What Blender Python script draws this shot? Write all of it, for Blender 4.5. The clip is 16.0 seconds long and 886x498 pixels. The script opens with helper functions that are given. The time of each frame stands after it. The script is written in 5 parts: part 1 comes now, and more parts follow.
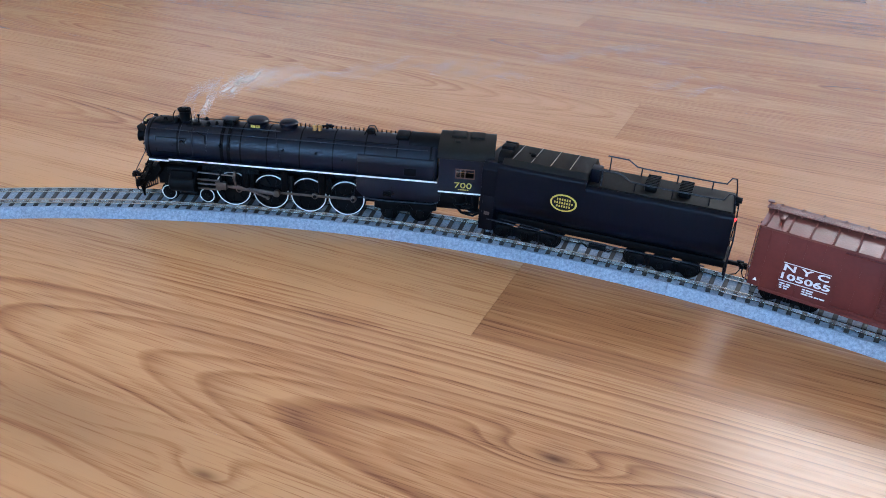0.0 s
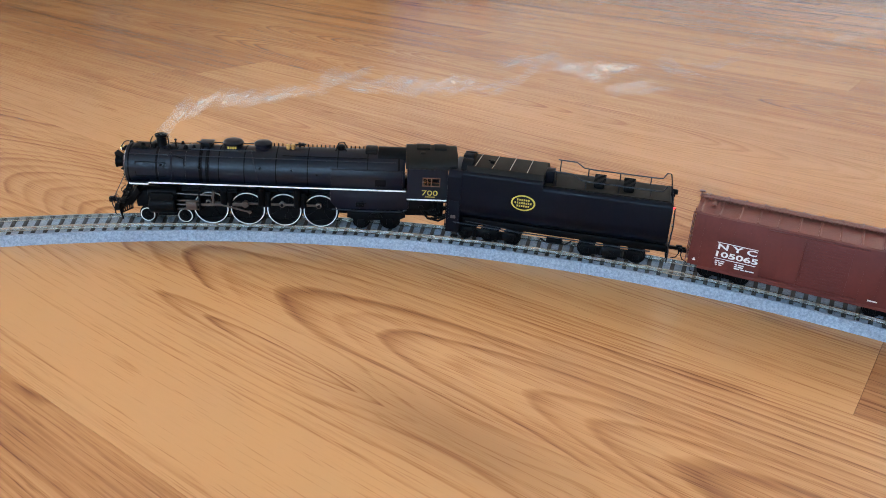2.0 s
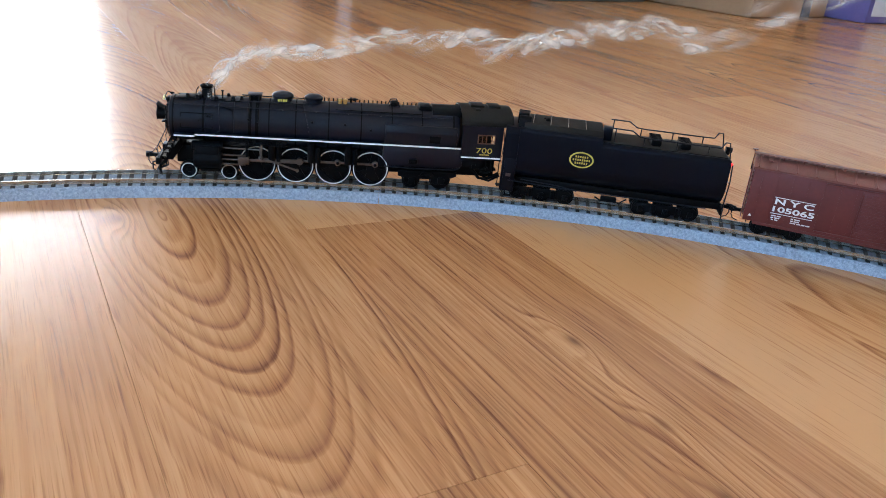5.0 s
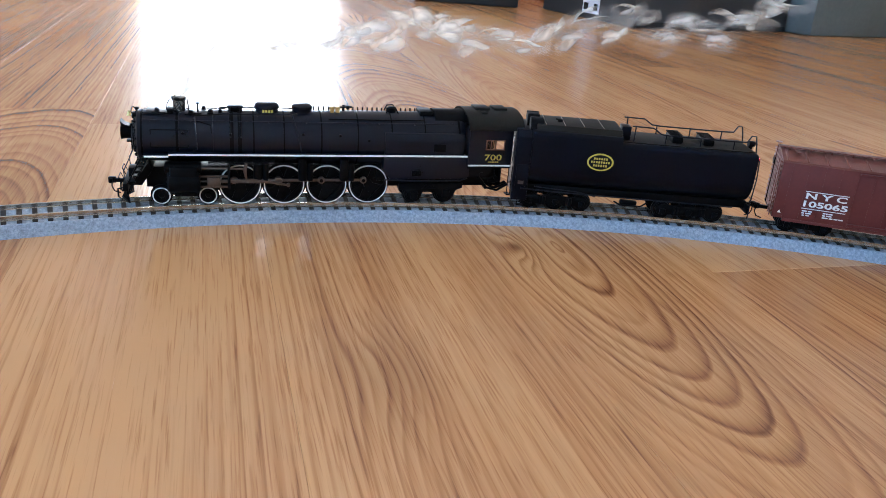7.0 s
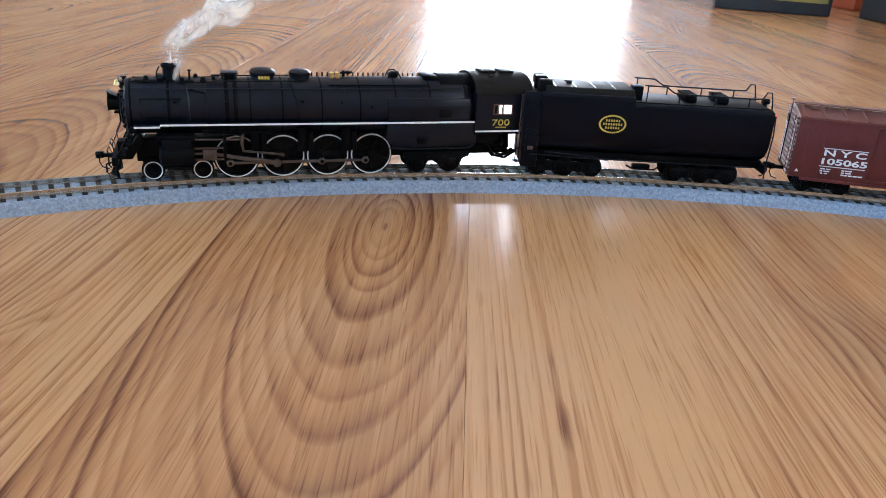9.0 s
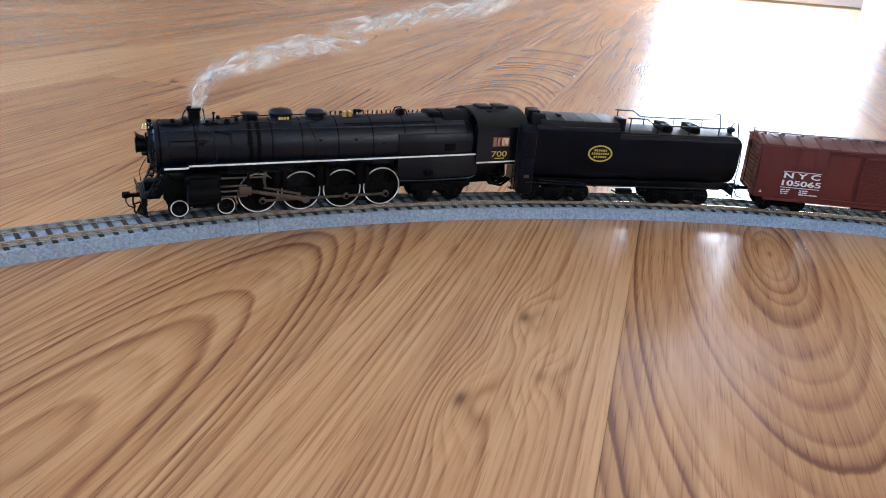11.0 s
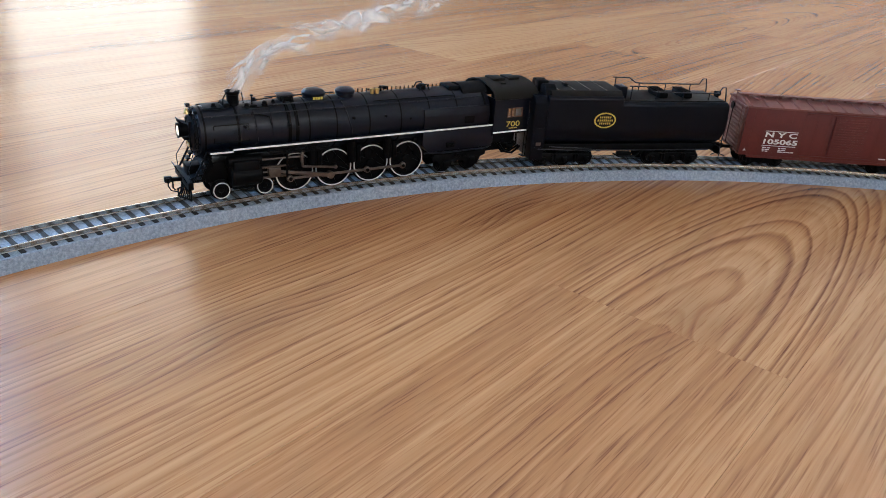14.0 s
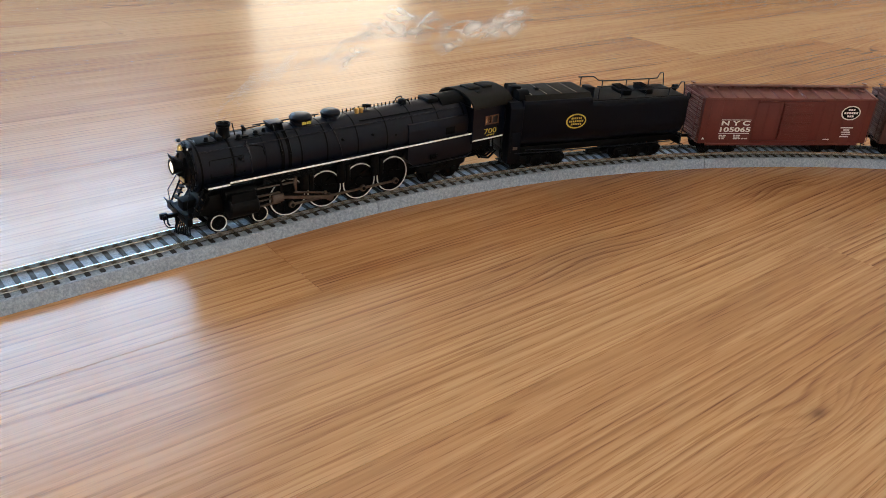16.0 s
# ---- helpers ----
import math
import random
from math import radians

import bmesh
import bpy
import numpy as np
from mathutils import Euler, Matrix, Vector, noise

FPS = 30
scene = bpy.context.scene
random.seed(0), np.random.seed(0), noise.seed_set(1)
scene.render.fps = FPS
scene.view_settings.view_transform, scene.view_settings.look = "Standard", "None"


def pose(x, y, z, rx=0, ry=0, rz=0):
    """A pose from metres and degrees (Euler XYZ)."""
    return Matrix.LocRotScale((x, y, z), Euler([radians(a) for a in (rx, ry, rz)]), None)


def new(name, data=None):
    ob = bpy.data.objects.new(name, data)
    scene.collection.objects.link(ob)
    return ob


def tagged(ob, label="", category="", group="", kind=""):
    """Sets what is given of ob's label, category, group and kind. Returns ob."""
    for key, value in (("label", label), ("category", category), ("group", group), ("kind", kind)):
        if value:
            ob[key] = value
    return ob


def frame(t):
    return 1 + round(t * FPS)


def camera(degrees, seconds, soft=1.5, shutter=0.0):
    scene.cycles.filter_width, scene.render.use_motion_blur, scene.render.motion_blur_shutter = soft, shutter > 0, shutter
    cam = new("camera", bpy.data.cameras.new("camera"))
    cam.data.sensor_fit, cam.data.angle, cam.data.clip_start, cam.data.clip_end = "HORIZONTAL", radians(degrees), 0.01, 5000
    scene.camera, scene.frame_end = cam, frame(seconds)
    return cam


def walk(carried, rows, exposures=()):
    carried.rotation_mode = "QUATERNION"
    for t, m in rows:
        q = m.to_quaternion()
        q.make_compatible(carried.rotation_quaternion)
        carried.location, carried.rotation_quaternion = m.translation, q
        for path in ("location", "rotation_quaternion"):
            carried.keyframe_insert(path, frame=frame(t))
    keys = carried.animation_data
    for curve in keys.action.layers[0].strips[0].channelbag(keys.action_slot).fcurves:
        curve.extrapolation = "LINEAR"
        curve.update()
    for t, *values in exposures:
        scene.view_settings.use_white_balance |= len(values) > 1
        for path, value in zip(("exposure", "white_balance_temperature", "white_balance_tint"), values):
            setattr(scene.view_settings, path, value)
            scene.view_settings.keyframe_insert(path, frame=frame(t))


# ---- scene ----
# camera: t, x, y, z, pitch, roll, yaw; world centre = centre of the circle of track
cam = camera(59.10, 16.0, soft=0.9)
PATH = [
    (0.0, -0.0877, -0.2427, 0.2138, -27.14, -3.14, -165.45),
    (0.5, -0.0581, -0.2265, 0.2162, -26.48, -3.62, -162.59),
    (1.0, -0.0320, -0.2146, 0.2160, -25.85, -3.92, -159.55),
    (1.5, -0.0067, -0.2086, 0.2135, -25.29, -3.47, -156.18),
    (2.0, 0.0112, -0.1996, 0.2150, -24.56, -2.93, -152.48),
    (2.5, 0.0261, -0.1896, 0.2137, -24.10, -3.27, -149.06),
    (3.0, 0.0517, -0.1698, 0.2086, -24.37, -3.95, -145.20),
    (3.5, 0.0793, -0.1469, 0.2019, -24.61, -4.17, -141.00),
    (4.0, 0.0997, -0.1284, 0.1978, -24.40, -4.27, -137.32),
    (4.5, 0.1205, -0.1087, 0.1885, -23.81, -4.47, -133.09),
    (5.0, 0.1522, -0.0935, 0.1731, -23.10, -5.30, -127.33),
    (5.2, 0.1711, -0.0828, 0.1713, -22.93, -5.38, -125.14),
    (7.3, 0.2408, 0.0138, 0.1460, -21.83, -4.15, -111.38),
    (7.5, 0.2423, 0.0229, 0.1395, -21.84, -4.04, -109.18),
    (8.0, 0.2467, 0.0472, 0.1367, -21.87, -4.10, -104.67),
    (8.5, 0.2437, 0.0678, 0.1306, -21.81, -3.65, -100.34),
    (8.7, 0.2427, 0.0805, 0.1323, -22.03, -3.47, -98.65),
    (10.8, 0.1681, 0.2103, 0.1471, -21.19, -4.08, -83.99),
    (11.0, 0.1558, 0.2223, 0.1534, -21.36, -3.85, -82.37),
    (11.5, 0.1287, 0.2478, 0.1553, -21.77, -4.00, -78.74),
    (12.0, 0.1016, 0.2686, 0.1560, -22.24, -4.29, -74.87),
    (12.5, 0.0693, 0.2824, 0.1623, -22.56, -4.49, -71.48),
    (13.0, 0.0394, 0.2964, 0.1648, -23.23, -4.88, -67.28),
    (13.5, 0.0094, 0.3081, 0.1695, -24.00, -4.97, -63.04),
    (14.0, -0.0310, 0.3183, 0.1728, -25.12, -4.14, -59.31),
    (14.5, -0.0603, 0.3200, 0.1776, -26.22, -3.53, -56.06),
    (15.0, -0.0931, 0.3174, 0.1857, -26.35, -3.51, -53.67),
    (15.5, -0.1331, 0.3224, 0.1912, -26.61, -3.14, -50.35),
    (16.0, -0.1714, 0.3201, 0.1982, -26.99, -2.85, -46.61),
]
walk(cam, [(r[0], pose(r[1], r[2], r[3], 90 + r[4], r[5], r[6])) for r in PATH],
     exposures=[(0.0, -0.27, 5450, 10), (0.8, -0.25, 5550, 10), (2.0, -0.10, 6850, 10), (4.0, -0.15, 6450, 10), (5.0, -0.22, 6250, 10), (7.3, -0.22, 5900, 10), (8.7, -0.22, 5850, 10), (11.0, -0.27, 5700, 10), (12.5, -0.28, 5500, 10), (14.0, -0.28, 5900, 10), (15.0, -0.34, 6400, 10), (16.0, -0.44, 7100, 10)])

# ---- plan: the room is turned against the track ----
TURN = -8.5                    # degrees: the boards run along u
ROOM = pose(0, 0, 0, 0, 0, TURN)
U0, U1, V0, V1, TOP = -2.9, 4.20, -2.82, 3.05, 2.5
RADIUS, RAIL = 0.6694, 0.0090  # centre line of the track, rail top above the floor


def room(u, v, z=0, rz=0):
    return ROOM @ pose(u, v, z, 0, 0, rz)


# ---- light: sky through two glass doors and three windows ----
world = bpy.data.worlds.new("sky")
scene.world = world
world.use_nodes = True
wn = world.node_tree.nodes
sky = wn.new("ShaderNodeTexSky")
sky.sky_type, sky.sun_disc, sky.sun_elevation, sky.sun_rotation = "NISHITA", False, radians(38), radians(60)
wn["Background"].inputs["Strength"].default_value = 0.08
world.node_tree.links.new(sky.outputs[0], wn["Background"].inputs["Color"])


def sky_lamp(name, m, width, height, watts, colour):
    """Daylight that comes in at an opening."""
    data = bpy.data.lights.new(name, "AREA")
    data.shape, data.size, data.size_y, data.energy, data.color = "RECTANGLE", width, height, watts, colour
    ob = new(name, data)
    ob.matrix_world = m
    return ob


# east glass door, north window, south window (a lamp shines along its own -z)
DOOR_V, WIN_N, DOOR_N, WIN_W, WIN_S = (-0.57, 0.34), (-0.30, 0.86), (1.04, 1.88), (-2.50, -0.70), (-1.40, -0.20)
sky_lamp("door_daylight", room(U1 + 0.10, sum(DOOR_V) / 2, 0.69) @ pose(0, 0, 0, 90, 0, 90), 0.84, 1.16, 86, (0.93, 0.97, 1.0))
sky_lamp("north_daylight", room(sum(WIN_N) / 2, V1 + 0.08, 1.48) @ pose(0, 0, 0, -90, 0, 0), 1.06, 1.2, 46, (0.33, 0.62, 1.0))
sky_lamp("north_door_daylight", room(sum(DOOR_N) / 2, V1 + 0.10, 1.03) @ pose(0, 0, 0, -90, 0, 0), 0.74, 1.9, 12, (1.0, 0.88, 0.72))
sky_lamp("northwest_daylight", room(sum(WIN_W) / 2, V1 + 0.08, 1.48) @ pose(0, 0, 0, -90, 0, 0), 1.7, 1.2, 68, (0.33, 0.62, 1.0))
sky_lamp("south_daylight", room(sum(WIN_S) / 2, V0 - 0.08, 1.75) @ pose(0, 0, 0, 90, 0, 0), 1.1, 1.2, 34, (1.0, 0.93, 0.84))


# ---- materials ----
def material(name, colour=(0.5, 0.5, 0.5), rough=0.5, metal=0.0, bump=0.0, bump_scale=400.0, vary=0.0, vary_scale=60.0, coat=0.0, glow=0.0, spec=0.5):
    m = bpy.data.materials.new(name)
    m.use_nodes = True
    n, l = m.node_tree.nodes, m.node_tree.links
    b = n["Principled BSDF"]
    b.inputs["Base Color"].default_value = (*colour, 1)
    b.inputs["Roughness"].default_value, b.inputs["Metallic"].default_value = rough, metal
    b.inputs["Coat Weight"].default_value = coat
    b.inputs["Specular IOR Level"].default_value = spec
    if glow:
        b.inputs["Emission Color"].default_value, b.inputs["Emission Strength"].default_value = (*colour, 1), glow
    if vary or bump:
        tc = n.new("ShaderNodeTexCoord")
    if vary:
        a, c = n.new("ShaderNodeTexNoise"), n.new("ShaderNodeTexNoise")
        a.inputs["Scale"].default_value, c.inputs["Scale"].default_value = vary_scale, vary_scale * 9
        a.inputs["Detail"].default_value = 4
        mix = n.new("ShaderNodeMix")
        mix.data_type = "FLOAT"
        mix.inputs[0].default_value = 0.4
        l.new(tc.outputs["Object"], a.inputs["Vector"]), l.new(tc.outputs["Object"], c.inputs["Vector"])
        l.new(a.outputs["Fac"], mix.inputs[2]), l.new(c.outputs["Fac"], mix.inputs[3])
        ramp = n.new("ShaderNodeValToRGB")
        ramp.color_ramp.elements[0].position, ramp.color_ramp.elements[1].position = 0.3, 0.7
        ramp.color_ramp.elements[0].color = (*[max(0, x * (1 - vary)) for x in colour], 1)
        ramp.color_ramp.elements[1].color = (*[min(1, x * (1 + vary)) for x in colour], 1)
        l.new(mix.outputs[0], ramp.inputs["Fac"]), l.new(ramp.outputs["Color"], b.inputs["Base Color"])
        rr = n.new("ShaderNodeMapRange")
        rr.inputs["To Min"].default_value, rr.inputs["To Max"].default_value = max(0.02, rough - 0.1), min(1, rough + 0.1)
        l.new(mix.outputs[0], rr.inputs["Value"]), l.new(rr.outputs["Result"], b.inputs["Roughness"])
    if bump:
        t, bp = n.new("ShaderNodeTexNoise"), n.new("ShaderNodeBump")
        t.inputs["Scale"].default_value, t.inputs["Detail"].default_value = bump_scale, 3
        bp.inputs["Strength"].default_value, bp.inputs["Distance"].default_value = bump, 0.0006
        l.new(tc.outputs["Object"], t.inputs["Vector"])
        l.new(t.outputs["Fac"], bp.inputs["Height"]), l.new(bp.outputs["Normal"], b.inputs["Normal"])
    return m


def plank_material():
    """Brown oak board with ring lines, streaks, pores and a few knots."""
    m = bpy.data.materials.new("oak_plank")
    m.use_nodes = True
    n, l = m.node_tree.nodes, m.node_tree.links
    b = n["Principled BSDF"]

    def math_node(op, a, c=None, clamp=False):
        k = n.new("ShaderNodeMath")
        k.operation, k.use_clamp = op, clamp
        for i, s in enumerate((a, c)):
            if s is None:
                continue
            if isinstance(s, (int, float)):
                k.inputs[i].default_value = s
            else:
                l.new(s, k.inputs[i])
        return k.outputs[0]

    geo, info = n.new("ShaderNodeNewGeometry"), n.new("ShaderNodeObjectInfo")
    turn = n.new("ShaderNodeVectorRotate")
    turn.rotation_type = "Z_AXIS"
    turn.inputs["Angle"].default_value = radians(-TURN)
    l.new(geo.outputs["Position"], turn.inputs["Vector"])
    sep = n.new("ShaderNodeSeparateXYZ")
    l.new(turn.outputs[0], sep.inputs[0])
    u, v = sep.outputs[0], sep.outputs[1]
    shift = math_node("MULTIPLY", info.outputs["Random"], 37.0)

    def field(su, sv, detail=2.0, rough=0.5, add=0.0):
        """Noise stretched along the board, different on every board."""
        c = n.new("ShaderNodeCombineXYZ")
        l.new(math_node("MULTIPLY", u, su), c.inputs[0])
        l.new(math_node("MULTIPLY", v, sv), c.inputs[1])
        l.new(math_node("ADD", shift, add), c.inputs[2])
        t = n.new("ShaderNodeTexNoise")
        t.inputs["Scale"].default_value, t.inputs["Detail"].default_value, t.inputs["Roughness"].default_value = 1.0, detail, rough
        l.new(c.outputs[0], t.inputs["Vector"])
        return t.outputs["Fac"]

    # knots: place along and across, radius of the swirl, strength
    knots = [(-0.009, -0.495, 0.012, 1.0), (0.402, -0.288, 0.011, 0.9), (0.361, 0.295, 0.013, 1.0), (0.437, 0.285, 0.012, 0.9),
             (0.388, 0.270, 0.009, 0.6), (0.071, 0.391, 0.012, 0.8), (0.337, -0.281, 0.010, 0.6), (0.295, -0.272, 0.011, 0.8), (0.606, -0.122, 0.010, 0.7),
             (0.108, -0.427, 0.009, 0.7), (0.215, -0.428, 0.022, 0.3), (0.168, -0.429, 0.022, 0.3), (0.485, -0.027, 0.016, 0.35), (0.240, 0.408, 0.014, 0.35), (0.290, 0.542, 0.016, 0.4), (0.094, 0.544, 0.018, 0.3)]
    swirl, dark = None, None
    for ku, kv, r, s in knots:
        du, dv = math_node("MULTIPLY", math_node("SUBTRACT", u, ku), 0.40), math_node("SUBTRACT", v, kv)
        d2 = math_node("ADD", math_node("MULTIPLY", du, du), math_node("MULTIPLY", dv, dv))
        e = math_node("EXPONENT", math_node("MULTIPLY", d2, -1.0 / (r * r)))
        k = math_node("EXPONENT", math_node("MULTIPLY", d2, -1.0 / (0.0023 ** 2)))
        e, k = math_node("MULTIPLY", e, 0.5 + 0.5 * s), math_node("MULTIPLY", k, s)
        if s < 0.5:                                         # a soft brown stain
            k = math_node("MULTIPLY", e, 0.42)
        swirl = e if swirl is None else math_node("ADD", swirl, e)
        dark = k if dark is None else math_node("ADD", dark, k)
    # growth rings: the board is a flat cut through a trunk whose heart lies beside or under it
    local, look_of = n.new("ShaderNodeSeparateXYZ"), n.new("ShaderNodeSeparateColor")
    coords = n.new("ShaderNodeTexCoord")
    l.new(coords.outputs["Object"], local.inputs[0])
    l.new(info.outputs["Color"], look_of.inputs[0])
    board_tone = look_of.outputs[0]
    heart_v = math_node("MULTIPLY", math_node("SUBTRACT", look_of.outputs[1], 0.5), 0.6)
    heart_u = math_node("MULTIPLY", math_node("SUBTRACT", look_of.outputs[2], 0.5), 2.0)
    taper = math_node("MULTIPLY", info.outputs["Alpha"], 0.4)
    broad = math_node("SUBTRACT", field(2.2, 8.0, 0.5, 0.5), 0.5)
    wob = field(9.0, 90.0, 2.0, 0.5, 3.1)
    across = math_node("SUBTRACT", local.outputs[1], heart_v)
    deep = math_node("ADD", math_node("MULTIPLY", math_node("SUBTRACT", local.outputs[0], heart_u), taper), math_node("MULTIPLY", broad, 0.020))
    radius = math_node("SQRT", math_node("ADD", math_node("MULTIPLY", across, across), math_node("MULTIPLY", deep, deep)))
    height = math_node("ADD", math_node("MULTIPLY", math_node("ADD", radius, math_node("MULTIPLY", broad, 0.008)), math_node("SUBTRACT", 300.0, math_node("MULTIPLY", taper, 420.0))), math_node("MULTIPLY", wob, 0.35))
    height = math_node("ADD", height, math_node("MULTIPLY", swirl, 3.4))
    pace, at_ring = n.new("ShaderNodeTexNoise"), n.new("ShaderNodeCombineXYZ")
    l.new(math_node("MULTIPLY", radius, 42.0), at_ring.inputs[0]), l.new(shift, at_ring.inputs[1])
    l.new(at_ring.outputs[0], pace.inputs["Vector"])
    pace.inputs["Scale"].default_value, pace.inputs["Detail"].default_value = 1.0, 2.0
    height = math_node("ADD", height, math_node("MULTIPLY", pace.outputs["Fac"], 4.0))
    ring = math_node("FRACT", height)
    each = n.new("ShaderNodeTexWhiteNoise")
    each.noise_dimensions = "1D"
    l.new(math_node("ADD", math_node("FLOOR", height), shift), each.inputs["W"])
    line = math_node("MULTIPLY", math_node("POWER", ring, 2.4), math_node("MULTIPLY", math_node("SUBTRACT", 1.0, ring), 5.0, clamp=True))
    line = math_node("MULTIPLY", line, math_node("ADD", math_node("MULTIPLY", math_node("POWER", each.outputs["Value"], 1.5), 1.15), 0.28))
    fine = field(9.0, 400.0, 3.0, 0.6, 7.7)
    pores = field(34.0, 1150.0, 2.0, 0.55, 1.3)
    tone = field(1.0, 5.0, 3.0, 0.55, 11.0)
    streak = field(3.2, 40.0, 3.0, 0.6, 5.0)
    where = math_node("MULTIPLY", math_node("SUBTRACT", field(2.6, 16.0, 2.0, 0.5, 21.0), 0.24), 2.5, clamp=True)

    where = math_node("ADD", math_node("ADD", where, math_node("MULTIPLY", taper, 1.8)), math_node("MULTIPLY", swirl, 0.8), clamp=True)
    fac = math_node("ADD", math_node("MULTIPLY", math_node("MULTIPLY", line, where), math_node("ADD", 0.62, math_node("MULTIPLY", taper, 1.7))), math_node("MULTIPLY", math_node("SUBTRACT", streak, 0.5), 0.80))
    fac = math_node("ADD", fac, math_node("MULTIPLY", math_node("SUBTRACT", fine, 0.5), 0.72))
    fac = math_node("ADD", fac, math_node("MULTIPLY", math_node("SUBTRACT", tone, 0.5), 1.0))
    fac = math_node("ADD", fac, math_node("MULTIPLY", math_node("SUBTRACT", board_tone, 0.5), 0.62))
    fac = math_node("ADD", fac, math_node("MULTIPLY", math_node("MULTIPLY", math_node("SUBTRACT", pores, 0.53), 5.0, clamp=True), 0.40))
    flecks = math_node("MULTIPLY", math_node("SUBTRACT", field(13.0, 75.0, 2.0, 0.5, 31.0), 0.70), 9.0, clamp=True)
    fac = math_node("ADD", fac, math_node("MULTIPLY", flecks, 0.5))
    fac = math_node("ADD", fac, 0.16, clamp=True)
    ramp = n.new("ShaderNodeValToRGB")
    el = ramp.color_ramp.elements
    el[0].position, el[0].color = 0.0, (0.60, 0.308, 0.128, 1)
    el[1].position, el[1].color = 1.0, (0.170, 0.056, 0.021, 1)
    mid = el.new(0.38)
    mid.color = (0.446, 0.197, 0.074, 1)
    l.new(fac, ramp.inputs["Fac"])
    knot = n.new("ShaderNodeMix")
    knot.data_type = "RGBA"
    l.new(math_node("MULTIPLY", dark, 0.85, clamp=True), knot.inputs[0])
    l.new(ramp.outputs["Color"], knot.inputs[6])
    knot.inputs[7].default_value = (0.10, 0.034, 0.013, 1)
    l.new(knot.outputs[2], b.inputs["Base Color"])
    # satin lacquer, pressed grain
    gloss = n.new("ShaderNodeMapRange")
    gloss.inputs["To Min"].default_value, gloss.inputs["To Max"].default_value = 0.14, 0.31
    l.new(fine, gloss.inputs["Value"]), l.new(gloss.outputs["Result"], b.inputs["Roughness"])
    bp = n.new("ShaderNodeBump")
    bp.inputs["Strength"].default_value, bp.inputs["Distance"].default_value = 0.32, 0.00018
    relief = math_node("SUBTRACT", math_node("MULTIPLY", fine, 1.0), math_node("MULTIPLY", pores, 0.5))
    l.new(relief, bp.inputs["Height"])
    l.new(bp.outputs["Normal"], b.inputs["Normal"])
    return m


def ballast_material():
    m = material("grey_ballast_plastic", (0.30, 0.31, 0.32), 0.62)
    n, l = m.node_tree.nodes, m.node_tree.links
    b = n["Principled BSDF"]
    geo = n.new("ShaderNodeNewGeometry")
    a, c = n.new("ShaderNodeTexNoise"), n.new("ShaderNodeTexVoronoi")
    a.inputs["Scale"].default_value, a.inputs["Detail"].default_value, a.inputs["Roughness"].default_value = 650, 4, 0.7
    c.inputs["Scale"].default_value = 1100
    ramp = n.new("ShaderNodeValToRGB")
    el = ramp.color_ramp.elements
    el[0].position, el[0].color = 0.36, (0.19, 0.228, 0.275, 1)
    el[1].position, el[1].color = 0.64, (0.37, 0.425, 0.50, 1)
    l.new(geo.outputs["Position"], a.inputs["Vector"]), l.new(geo.outputs["Position"], c.inputs["Vector"])
    l.new(a.outputs["Fac"], ramp.inputs["Fac"]), l.new(ramp.outputs["Color"], b.inputs["Base Color"])
    bp = n.new("ShaderNodeBump")
    bp.inputs["Strength"].default_value, bp.inputs["Distance"].default_value = 0.6, 0.0004
    l.new(c.outputs["Distance"], bp.inputs["Height"]), l.new(bp.outputs["Normal"], b.inputs["Normal"])
    return m


